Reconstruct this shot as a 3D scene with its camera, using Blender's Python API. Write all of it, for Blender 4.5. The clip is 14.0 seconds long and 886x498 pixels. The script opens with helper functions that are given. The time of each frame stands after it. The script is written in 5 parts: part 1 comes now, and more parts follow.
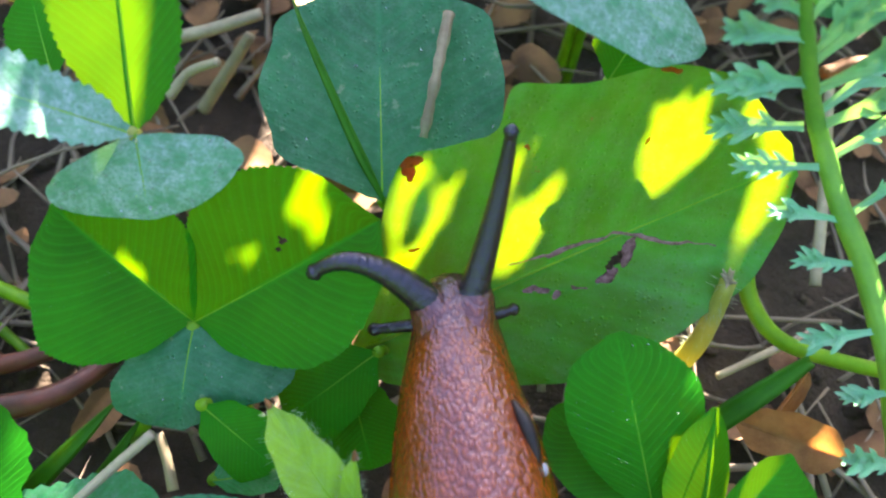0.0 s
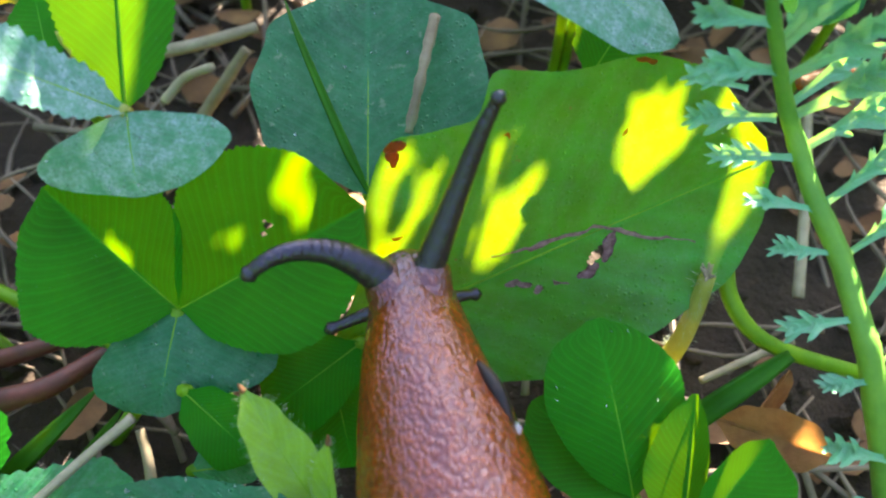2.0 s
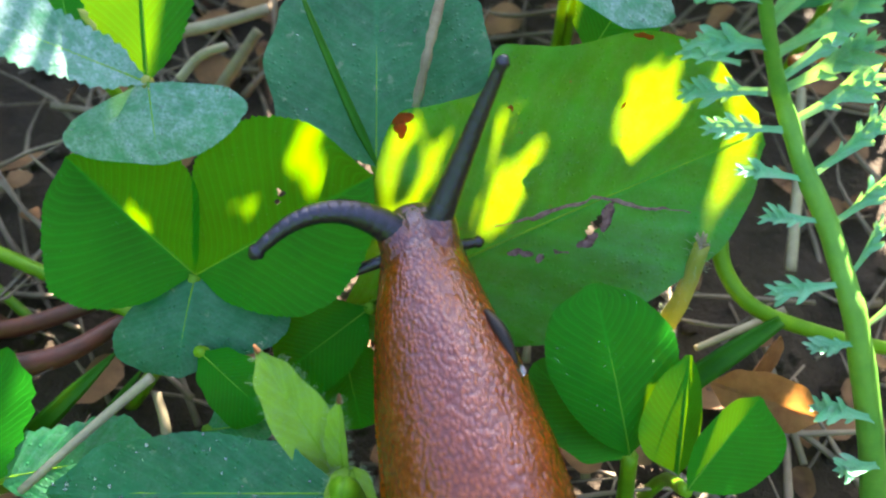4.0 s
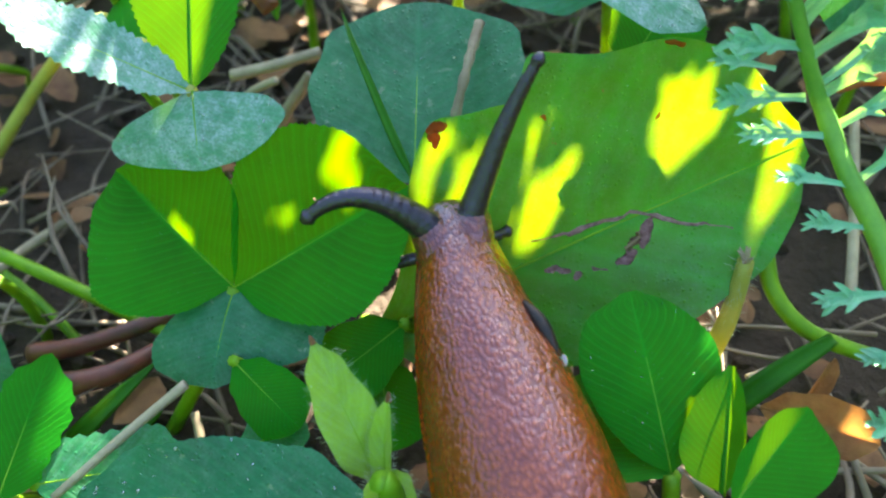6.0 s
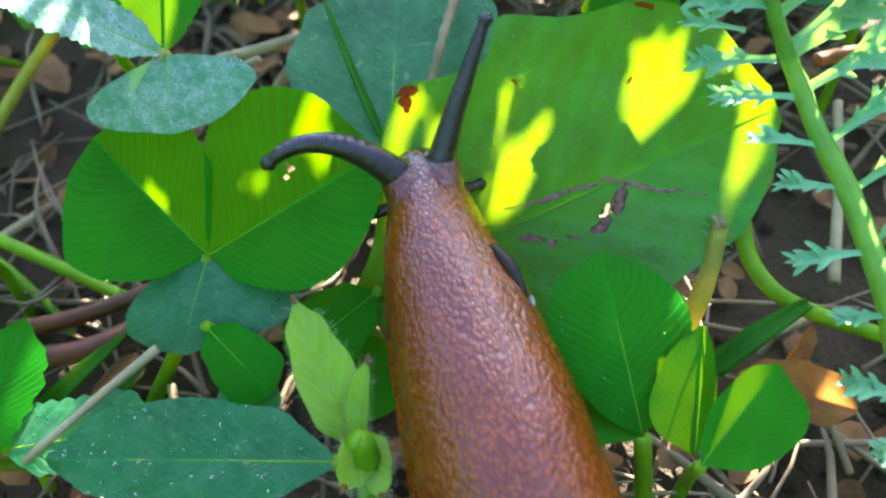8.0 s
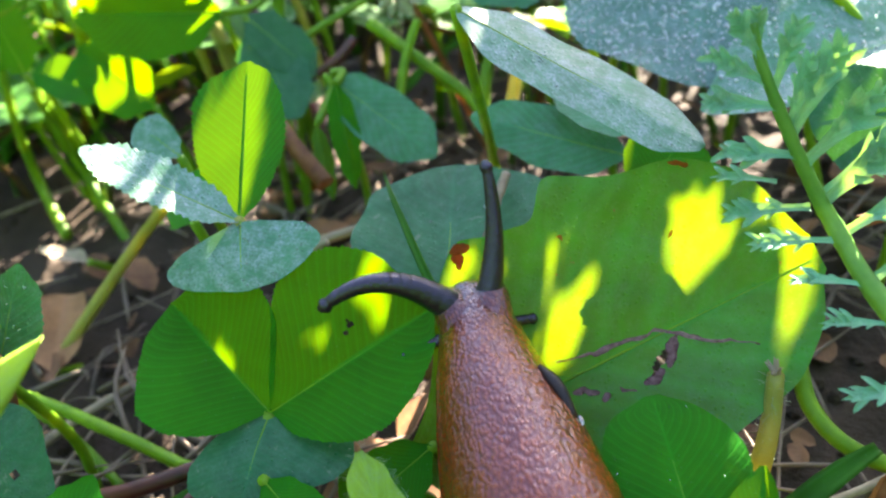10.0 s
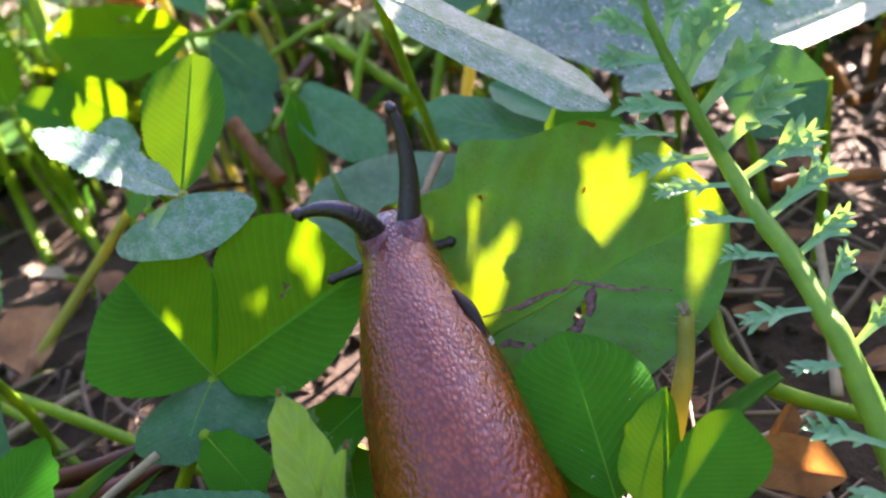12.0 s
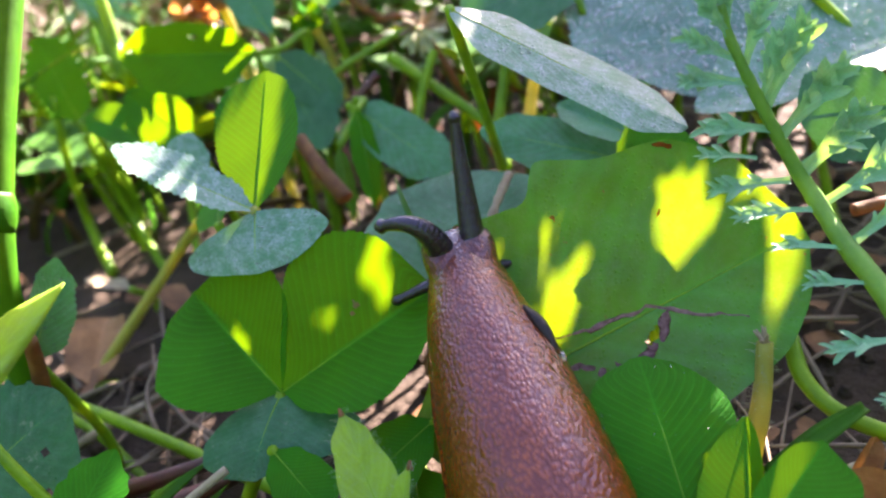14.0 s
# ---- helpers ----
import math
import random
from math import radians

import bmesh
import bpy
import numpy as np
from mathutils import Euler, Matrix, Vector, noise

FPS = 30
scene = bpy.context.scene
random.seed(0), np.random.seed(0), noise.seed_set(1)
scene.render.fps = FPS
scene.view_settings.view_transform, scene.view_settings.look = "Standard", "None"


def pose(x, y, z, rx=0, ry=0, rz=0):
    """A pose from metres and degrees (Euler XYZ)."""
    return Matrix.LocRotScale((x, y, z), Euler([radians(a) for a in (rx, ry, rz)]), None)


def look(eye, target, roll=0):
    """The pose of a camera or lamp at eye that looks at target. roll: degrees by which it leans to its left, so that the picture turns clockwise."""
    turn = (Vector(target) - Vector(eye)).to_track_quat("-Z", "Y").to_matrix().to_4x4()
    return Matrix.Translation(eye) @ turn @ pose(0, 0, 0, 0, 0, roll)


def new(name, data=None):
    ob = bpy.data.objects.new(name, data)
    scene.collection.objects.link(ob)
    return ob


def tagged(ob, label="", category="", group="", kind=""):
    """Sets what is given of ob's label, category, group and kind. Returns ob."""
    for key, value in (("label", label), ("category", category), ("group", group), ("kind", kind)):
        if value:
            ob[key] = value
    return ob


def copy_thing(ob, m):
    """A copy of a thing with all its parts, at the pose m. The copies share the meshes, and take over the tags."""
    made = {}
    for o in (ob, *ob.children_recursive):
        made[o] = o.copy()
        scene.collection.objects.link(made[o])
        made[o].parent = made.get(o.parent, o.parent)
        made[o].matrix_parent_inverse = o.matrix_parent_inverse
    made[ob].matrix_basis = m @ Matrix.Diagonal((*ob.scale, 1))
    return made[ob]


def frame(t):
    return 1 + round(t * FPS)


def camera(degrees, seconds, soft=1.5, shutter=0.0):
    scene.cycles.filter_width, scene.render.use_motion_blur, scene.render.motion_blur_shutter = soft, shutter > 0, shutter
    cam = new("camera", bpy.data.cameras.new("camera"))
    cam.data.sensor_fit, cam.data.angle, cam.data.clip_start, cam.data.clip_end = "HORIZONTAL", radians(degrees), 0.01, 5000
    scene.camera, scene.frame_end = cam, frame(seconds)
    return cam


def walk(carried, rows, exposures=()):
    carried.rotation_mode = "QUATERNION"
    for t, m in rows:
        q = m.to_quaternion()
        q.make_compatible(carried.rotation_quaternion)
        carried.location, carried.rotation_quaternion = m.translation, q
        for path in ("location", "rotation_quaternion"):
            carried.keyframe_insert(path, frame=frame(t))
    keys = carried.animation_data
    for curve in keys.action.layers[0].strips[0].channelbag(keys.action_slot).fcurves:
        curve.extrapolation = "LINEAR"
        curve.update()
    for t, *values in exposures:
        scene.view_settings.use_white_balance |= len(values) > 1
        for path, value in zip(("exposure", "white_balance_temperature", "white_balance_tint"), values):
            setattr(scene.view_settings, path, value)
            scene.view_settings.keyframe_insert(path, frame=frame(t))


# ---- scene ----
# The camera, held in the hand over the weeds.
FIELD = 55.0
PATH = [
    (0, 0.00060, -0.03475, 0.09459, 0.14, -63.68, 0.06),
    (0.5, -0.00081, -0.03880, 0.09361, 0.42, -61.90, -0.01),
    (1, -0.00014, -0.04035, 0.09334, 1.51, -61.71, -0.67),
    (1.5, 0.00027, -0.04316, 0.09082, 1.22, -61.21, -0.39),
    (2, 0.00237, -0.04224, 0.09193, 0.31, -58.71, 0.54),
    (2.5, 0.00248, -0.04383, 0.09208, 1.00, -59.19, -0.07),
    (3, 0.00394, -0.04543, 0.09231, -0.13, -59.27, 0.56),
    (3.5, 0.00364, -0.04706, 0.09250, 0.30, -59.24, 0.27),
    (4, 0.00200, -0.04651, 0.09356, 0.45, -58.90, 0.58),
    (4.2, 0.00125, -0.04550, 0.09379, 1.35, -58.69, -0.16),
    (6.3, 0.00896, -0.05410, 0.08737, 8.83, -51.12, -5.94),
    (6.5, 0.01104, -0.05365, 0.08717, 7.25, -51.16, -4.82),
    (7, 0.00955, -0.05281, 0.08734, 7.41, -50.88, -4.88),
    (7.2, 0.01020, -0.05355, 0.08703, 6.95, -50.80, -4.41),
    (9.3, 0.01014, -0.06360, 0.07988, 14.61, -37.09, -10.21),
    (9.5, 0.00994, -0.06414, 0.08057, 14.07, -34.09, -10.10),
    (10, 0.01288, -0.06599, 0.07948, 13.42, -32.91, -10.02),
    (10.5, 0.01407, -0.06812, 0.07843, 15.14, -29.87, -11.07),
    (11, 0.01689, -0.07061, 0.07538, 13.49, -27.72, -10.97),
    (11.5, 0.01788, -0.07809, 0.07436, 14.79, -21.88, -11.60),
    (12, 0.02187, -0.07523, 0.07163, 13.35, -28.38, -11.87),
    (12.5, 0.02102, -0.07511, 0.07253, 14.38, -27.21, -11.86),
    (13, 0.02006, -0.07568, 0.07356, 15.53, -25.31, -12.21),
    (13.5, 0.01864, -0.07542, 0.07330, 16.74, -25.77, -12.58),
    (14, 0.01891, -0.07499, 0.07212, 16.28, -26.65, -12.18),
]


def held(x, y, z, yaw, pitch, roll):
    a, b = radians(yaw), radians(pitch)
    ahead = Vector((-math.sin(a) * math.cos(b), math.cos(a) * math.cos(b), math.sin(b)))
    eye = Vector((x, y, z))
    return look(eye, eye + ahead, roll)


cam = camera(FIELD, 14.0, soft=2.3)
cam.data.dof.use_dof, cam.data.dof.focus_distance, cam.data.dof.aperture_fstop = True, 0.082, 30.0
walk(cam, [(t, held(*row)) for t, *row in PATH], exposures=[(0.0, 4.9, 6800, 12), (2.0, 4.7, 6850, 9), (7.5, 4.82, 6700, 0), (9.5, 4.7, 6800, 4), (11.25, 4.35, 7100, 38), (12.5, 4.35, 7050, 32), (14.0, 4.42, 7000, 29)])

# ---- light: clear morning sky, low sun behind the leaves ----
SUN = Vector((0.27, 0.86, 0.46)).normalized()
world = bpy.data.worlds.new("sky")
scene.world = world
world.use_nodes = True
wt = world.node_tree
sky = wt.nodes.new("ShaderNodeTexSky")
sky.sky_type, sky.sun_disc = "NISHITA", False
sky.sun_elevation = math.asin(SUN.z)
sky.sun_rotation = math.atan2(SUN.x, SUN.y)
wt.links.new(sky.outputs[0], wt.nodes["Background"].inputs[0])
wt.nodes["Background"].inputs[1].default_value = 0.05
sun = new("sun", bpy.data.lights.new("sun", "SUN"))
sun.data.energy, sun.data.angle, sun.data.color = 5.0, radians(0.36), (1.0, 0.93, 0.80)
sun.matrix_world = look(SUN, (0, 0, 0))


# ---- materials ----
class Nodes:
    """Short-hand for node trees."""

    def __init__(self, name):
        self.mat = bpy.data.materials.new(name)
        self.mat.use_nodes = True
        self.tree = self.mat.node_tree
        self.out = self.tree.nodes["Material Output"]
        self.bsdf = self.tree.nodes["Principled BSDF"]

    def add(self, kind, **sets):
        node = self.tree.nodes.new("ShaderNode" + kind)
        for key, value in sets.items():
            setattr(node, key, value)
        return node

    def put(self, socket, value):
        if isinstance(value, bpy.types.NodeSocket):
            self.tree.links.new(value, socket)
        else:
            socket.default_value = value

    def math(self, op, a, b=0.0, c=0.0):
        n = self.add("Math", operation=op)
        for k, v in enumerate((a, b, c)):
            self.put(n.inputs[k], v)
        return n.outputs[0]

    def noise(self, vector, scale, detail=4.0, rough=0.55):
        n = self.add("TexNoise")
        self.put(n.inputs["Vector"], vector)
        n.inputs["Scale"].default_value = scale
        n.inputs["Detail"].default_value = detail
        n.inputs["Roughness"].default_value = rough
        return n.outputs[0]

    def mix(self, fac, a, b, blend="MIX"):
        n = self.add("Mix", data_type="RGBA", blend_type=blend)
        self.put(n.inputs[0], fac)
        for k, v in ((6, a), (7, b)):
            self.put(n.inputs[k], (*v, 1) if isinstance(v, tuple) and len(v) == 3 else v)
        return n.outputs[2]

    def ramp(self, fac, low, high):
        n = self.add("MapRange", clamp=True)
        self.put(n.inputs[0], fac)
        n.inputs[1].default_value, n.inputs[2].default_value = low, high
        return n.outputs[0]

    def bump(self, height, strength, distance):
        n = self.add("Bump")
        n.inputs["Strength"].default_value, n.inputs["Distance"].default_value = strength, distance
        self.put(n.inputs["Height"], height)
        return n.outputs[0]


def leaf_material(name, top, glow, through_share=0.42, rough=0.42, gloss=0.5, veins=16.0, vein_tint=0.5, spots=(0.25, 0.10, 0.03), spot_share=0.0, dew=0.0, bloom=0.0, film=(0.20, 0.27, 0.22)):
    """A leaf: waxy skin over flesh that lets light through. top: its skin's colour, glow: the colour of light through it."""
    k = Nodes(name)
    uv = k.add("UVMap", uv_map="leaf").outputs[0]
    sep = k.add("SeparateXYZ")
    k.put(sep.inputs[0], uv)
    s, v = sep.outputs[0], sep.outputs[1]
    obj = k.add("TexCoord").outputs["Object"]
    across = k.math("ABSOLUTE", v)
    run = k.math("SUBTRACT", k.math("MULTIPLY", s, veins), k.math("MULTIPLY", across, veins * 0.30))
    run = k.math("ADD", run, k.math("MULTIPLY", k.noise(obj, 300, 2), 0.35))
    line = k.math("POWER", k.math("ABSOLUTE", k.math("COSINE", k.math("MULTIPLY", run, math.pi))), 7.0)
    mid = k.ramp(across, 0.05, 0.012)
    thin = k.math("POWER", k.math("ABSOLUTE", k.math("COSINE", k.math("MULTIPLY", k.math("ADD", run, k.math("MULTIPLY", k.noise(obj, 900, 2), 0.25)), math.pi * 2.0))), 9.0)
    vein = k.math("MAXIMUM", k.math("MAXIMUM", k.math("MULTIPLY", line, 0.75), k.math("MULTIPLY", thin, 0.4)), mid)
    blotch = k.noise(obj, 160, 5, 0.6)
    grain = k.noise(obj, 2200, 3, 0.6)
    tone = k.ramp(blotch, 0.3, 0.72)
    skin = k.mix(tone, tuple(c * 0.72 for c in top), tuple(min(1, c * 1.3) for c in top))
    skin = k.mix(k.math("MULTIPLY", vein, vein_tint * 0.75), skin, tuple(min(1, c * 2.2 + 0.004) for c in top))
    skin = k.mix(k.math("MULTIPLY", grain, 0.45), skin, tuple(c * 0.5 for c in top))
    if bloom:
        haze = k.math("MULTIPLY", k.ramp(k.noise(obj, 620, 6, 0.7), 0.40, 0.68), k.ramp(k.noise(obj, 3600, 3, 0.7), 0.30, 0.66))
        skin = k.mix(k.math("MULTIPLY", haze, bloom), skin, film)
    dust = k.add("TexVoronoi", feature="F1")
    k.put(dust.inputs["Vector"], obj)
    dust.inputs["Scale"].default_value = 1900
    fleck = k.math("MULTIPLY", k.ramp(dust.outputs["Distance"], 0.16, 0.06), k.ramp(k.noise(obj, 330, 3), 0.50, 0.62))
    skin = k.mix(k.math("MULTIPLY", fleck, 0.30), skin, (0.22, 0.30, 0.20))
    lit = k.mix(tone, tuple(c * 0.8 for c in glow), glow)
    lit = k.mix(k.math("MULTIPLY", vein, vein_tint * 0.55), lit, tuple(c * 0.62 for c in glow))
    if spot_share:
        spot = k.ramp(k.noise(obj, 420, 3, 0.7), 1 - spot_share, 1 - spot_share + 0.05)
        skin, lit = k.mix(spot, skin, spots), k.mix(spot, lit, spots)
    height = k.math("ADD", k.math("MULTIPLY", vein, -0.7 * vein_tint), k.math("MULTIPLY", grain, 0.6))
    roughness = k.math("ADD", rough - 0.1, k.math("MULTIPLY", blotch, 0.2))
    if dew:
        cells = k.add("TexVoronoi", feature="F1")
        k.put(cells.inputs["Vector"], obj)
        cells.inputs["Scale"].default_value = 1500
        drop = k.ramp(cells.outputs["Distance"], 0.30, 0.05)
        drop = k.math("MULTIPLY", drop, k.ramp(k.noise(obj, 260, 3), 0.5 - dew * 0.12, 0.62))
        height = k.math("ADD", height, k.math("MULTIPLY", drop, 5.0))
        roughness = k.math("SUBTRACT", roughness, k.math("MULTIPLY", drop, 0.3))
    normal = k.bump(height, 0.32, 0.00012)
    k.put(k.bsdf.inputs["Base Color"], skin)
    k.put(k.bsdf.inputs["Roughness"], roughness)
    k.put(k.bsdf.inputs["Specular IOR Level"], gloss)
    k.put(k.bsdf.inputs["Normal"], normal)
    back = k.add("BsdfTranslucent")
    k.put(back.inputs[0], lit)
    blend = k.add("MixShader")
    blend.inputs[0].default_value = through_share
    k.tree.links.new(k.bsdf.outputs[0], blend.inputs[1])
    k.tree.links.new(back.outputs[0], blend.inputs[2])
    k.tree.links.new(blend.outputs[0], k.out.inputs[0])
    return k.mat


def plain_material(name, low, high, scale, rough=0.6, gloss=0.4, bump=0.4, depth=0.0002, through_share=0.0, glow=(0.3, 0.4, 0.05), stretch=(1, 1, 1)):
    """A surface whose colour wanders between two tones, with grain at two scales."""
    k = Nodes(name)
    obj = k.add("TexCoord").outputs["Object"]
    m = k.add("Mapping")
    k.put(m.inputs[0], obj)
    m.inputs["Scale"].default_value = stretch
    big = k.noise(m.outputs[0], scale, 5, 0.6)
    fine = k.noise(m.outputs[0], scale * 9, 4, 0.65)
    own = k.add("ObjectInfo").outputs["Random"]
    tone = k.math("ADD", k.ramp(big, 0.3, 0.7), k.math("MULTIPLY", k.math("SUBTRACT", own, 0.5), 0.5))
    colour = k.mix(tone, low, high)
    colour = k.mix(k.math("MULTIPLY", fine, 0.4), colour, tuple(c * 0.55 for c in low))
    k.put(k.bsdf.inputs["Base Color"], colour)
    k.put(k.bsdf.inputs["Roughness"], k.math("ADD", rough - 0.1, k.math("MULTIPLY", fine, 0.2)))
    k.put(k.bsdf.inputs["Specular IOR Level"], gloss)
    k.put(k.bsdf.inputs["Normal"], k.bump(k.math("ADD", big, k.math("MULTIPLY", fine, 0.5)), bump, depth))
    if through_share:
        back = k.add("BsdfTranslucent")
        k.put(back.inputs[0], k.mix(tone, tuple(c * 0.75 for c in glow), glow))
        blend = k.add("MixShader")
        blend.inputs[0].default_value = through_share
        k.tree.links.new(k.bsdf.outputs[0], blend.inputs[1])
        k.tree.links.new(back.outputs[0], blend.inputs[2])
        k.tree.links.new(blend.outputs[0], k.out.inputs[0])
    return k.mat


CLOVER = leaf_material("clover leaf", (0.007, 0.115, 0.003), (0.36, 0.70, 0.001), 0.14, rough=0.5, gloss=0.07, veins=18, vein_tint=0.85)
WEED = leaf_material("weed leaf", (0.030, 0.110, 0.008), (0.42, 0.62, 0.005), 0.16, rough=0.5, gloss=0.10, veins=12, vein_tint=0.7, bloom=0.2)
BROAD = leaf_material("broad leaf", (0.014, 0.165, 0.010), (0.45, 0.68, 0.001), 0.14, rough=0.36, gloss=0.26, veins=8, vein_tint=0.6, spots=(0.20, 0.08, 0.03), spot_share=0.30, dew=0.9, bloom=0.20)
DARK = leaf_material("dark leaf", (0.006, 0.092, 0.030), (0.12, 0.42, 0.005), 0.12, rough=0.42, gloss=0.28, veins=14, vein_tint=0.4, spots=(0.10, 0.17, 0.08), spot_share=0.36, dew=0.5, bloom=0.25)
DEWY = leaf_material("dewy leaf", (0.020, 0.100, 0.060), (0.18, 0.45, 0.05), 0.10, rough=0.34, gloss=0.65, veins=14, vein_tint=0.5, dew=1.4, bloom=0.6, film=(0.26, 0.32, 0.36))
PALE = leaf_material("pale leaf", (0.036, 0.150, 0.072), (0.25, 0.50, 0.08), 0.06, rough=0.42, gloss=0.5, veins=14, vein_tint=0.4, dew=0.6, bloom=0.95, film=(0.30, 0.34, 0.38))
LEAFLET = leaf_material("bluish leaflet", (0.014, 0.135, 0.045), (0.28, 0.55, 0.02), 0.12, rough=0.45, gloss=0.3, veins=12, vein_tint=0.7, dew=0.4, bloom=0.35, film=(0.20, 0.28, 0.26))
MINT = leaf_material("downy leaf", (0.030, 0.190, 0.060), (0.30, 0.60, 0.03), 0.12, rough=0.6, gloss=0.2, veins=9, vein_tint=0.6, dew=0.5, bloom=0.6)
FUZZY = leaf_material("fuzzy leaf", (0.19, 0.33, 0.022), (0.55, 0.66, 0.02), 0.24, rough=0.6, gloss=0.2, veins=6, vein_tint=0.4, bloom=0.4)
FEATHERY = leaf_material("feathery leaf", (0.095, 0.290, 0.150), (0.36, 0.62, 0.08), 0.18, rough=0.5, gloss=0.35, veins=5, bloom=0.7)
GRASS = leaf_material("grass blade", (0.022, 0.105, 0.005), (0.44, 0.60, 0.005), 0.15, rough=0.5, gloss=0.12, veins=2, vein_tint=0.3)
SKY_SCREEN = leaf_material("sky screen grass", (0.030, 0.075, 0.020), (0.20, 0.30, 0.03), 0.10, rough=0.6, gloss=0.2, veins=2, vein_tint=0.3)
STEM = plain_material("green stem", (0.065, 0.19, 0.006), (0.20, 0.36, 0.012), 250, 0.45, 0.25, through_share=0.2, glow=(0.50, 0.62, 0.01))
DEEP_STEM = plain_material("deep green stem", (0.010, 0.085, 0.001), (0.038, 0.15, 0.003), 250, 0.5, 0.12, through_share=0.16, glow=(0.50, 0.62, 0.01))
PALE_STEM = plain_material("pale stem", (0.080, 0.215, 0.028), (0.16, 0.33, 0.045), 300, 0.5, 0.3, through_share=0.15, glow=(0.45, 0.62, 0.04))
YELLOW_STEM = plain_material("yellowed stem", (0.28, 0.30, 0.05), (0.45, 0.40, 0.10), 220, 0.5, 0.4, through_share=0.3, glow=(0.7, 0.6, 0.08))
BUD = plain_material("yellow-green bud", (0.30, 0.40, 0.03), (0.50, 0.55, 0.06), 500, 0.5, 0.3, through_share=0.25, glow=(0.75, 0.75, 0.05))
PURPLE_STEM = plain_material("purplish stem", (0.10, 0.025, 0.055), (0.22, 0.07, 0.12), 250, 0.5, 0.4)
RED_STEM = plain_material("reddish stem", (0.05, 0.018, 0.012), (0.16, 0.04, 0.025), 250, 0.5, 0.4)
STRAW = plain_material("straw", (0.17, 0.12, 0.075), (0.38, 0.30, 0.20), 180, 0.7, 0.3, stretch=(1, 1, 1))
LITTER = plain_material("brown litter", (0.085, 0.034, 0.014), (0.30, 0.145, 0.055), 160, 0.7, 0.3)
DEAD = plain_material("dead leaf", (0.09, 0.035, 0.012), (0.36, 0.17, 0.06), 420, 0.6, 0.35, 0.9, 0.0005, through_share=0.3, glow=(0.7, 0.28, 0.06))
RUST = plain_material("rust on a leaf", (0.20, 0.025, 0.004), (0.48, 0.12, 0.012), 900, 0.6, 0.3, 0.6, 0.0002, through_share=0.45, glow=(0.95, 0.22, 0.02))
SOIL = plain_material("soil", (0.016, 0.010, 0.007), (0.055, 0.036, 0.024), 90, 0.9, 0.2, 0.9, 0.002)
WATER = Nodes("dew water").mat
WATER.node_tree.nodes["Principled BSDF"].inputs["Transmission Weight"].default_value = 0.8
WATER.node_tree.nodes["Principled BSDF"].inputs["Roughness"].default_value = 0.03
WATER.node_tree.nodes["Principled BSDF"].inputs["IOR"].default_value = 1.33
# Dew made whitish, so its beads stand in for sparkle of the sun.
WHITE_DEW = Nodes("whitened dew").mat
WHITE_DEW.node_tree.nodes["Principled BSDF"].inputs["Transmission Weight"].default_value = 0.45
WHITE_DEW.node_tree.nodes["Principled BSDF"].inputs["Roughness"].default_value = 0.05
WHITE_DEW.node_tree.nodes["Principled BSDF"].inputs["IOR"].default_value = 1.33
HAIR = plain_material("plant hair", (0.35, 0.40, 0.24), (0.55, 0.58, 0.40), 300, 0.5, 0.4)


# ---- builders ----
def mesh_object(name, bm, material, parent=None, label="", smooth=True):
    data = bpy.data.meshes.new(name)
    bm.normal_update()
    bm.to_mesh(data)
    bm.free()
    data.materials.append(material)
    if smooth:
        data.polygons.foreach_set("use_smooth", [True] * len(data.polygons))
    ob = new(name, data)
    ob.parent = parent
    if label:
        ob["label"] = label
    return ob


def part(name, bm, material, parent, label=""):
    return mesh_object(name, bm, material, parent, label)


def thing(name, place, label, category, group="", kind=""):
    ob = new(name)
    ob.empty_display_size = 0.005
    ob.location = place
    bpy.context.view_layer.update()
    ob["origin"] = tuple(place)
    return tagged(ob, label, category, group, kind)


def shift(owner):
    """World places become places in the thing's own space."""
    return -Vector(owner["origin"]) if owner is not None and "origin" in owner else Vector((0, 0, 0))


def smooth_line(points, count):
    """A soft curve through the points: places and directions."""
    p = [Vector(q) for q in points]
    p = [p[0] * 2 - p[1], *p, p[-1] * 2 - p[-2]]
    out = []
    for i in range(count + 1):
        f = i / count * (len(p) - 3)
        k = min(int(f), len(p) - 4)
        u = f - k
        a, b, c, d = p[k : k + 4]
        out.append(0.5 * (2 * b + (c - a) * u + (2 * a - 5 * b + 4 * c - d) * u * u + (3 * b - a - 3 * c + d) * u**3))
    ways = [(out[min(i + 1, count)] - out[max(i - 1, 0)]).normalized() for i in range(count + 1)]
    return out, ways


def add_tube(bm, points, r0, r1, sides=8, count=14, knots=0.0, bulge=0.0):
    line, ways = smooth_line(points, count)
    up = ways[0].orthogonal().normalized()
    rings = []
    for i, (q, w) in enumerate(zip(line, ways)):
        u = i / count
        r = r0 + (r1 - r0) * u + bulge * math.sin(math.pi * u) + knots * noise.noise(q * 900)
        up = (up - w * up.dot(w)).normalized()
        side = w.cross(up)
        rings.append([bm.verts.new(q + (up * math.cos(t) + side * math.sin(t)) * max(r, 0.000006)) for t in (2 * math.pi * j / sides for j in range(sides))])
    for a, b in zip(rings, rings[1:]):
        for j in range(sides):
            bm.faces.new((a[j], a[(j + 1) % sides], b[(j + 1) % sides], b[j]))
    bm.faces.new(rings[0][::-1])
    bm.faces.new(rings[-1])


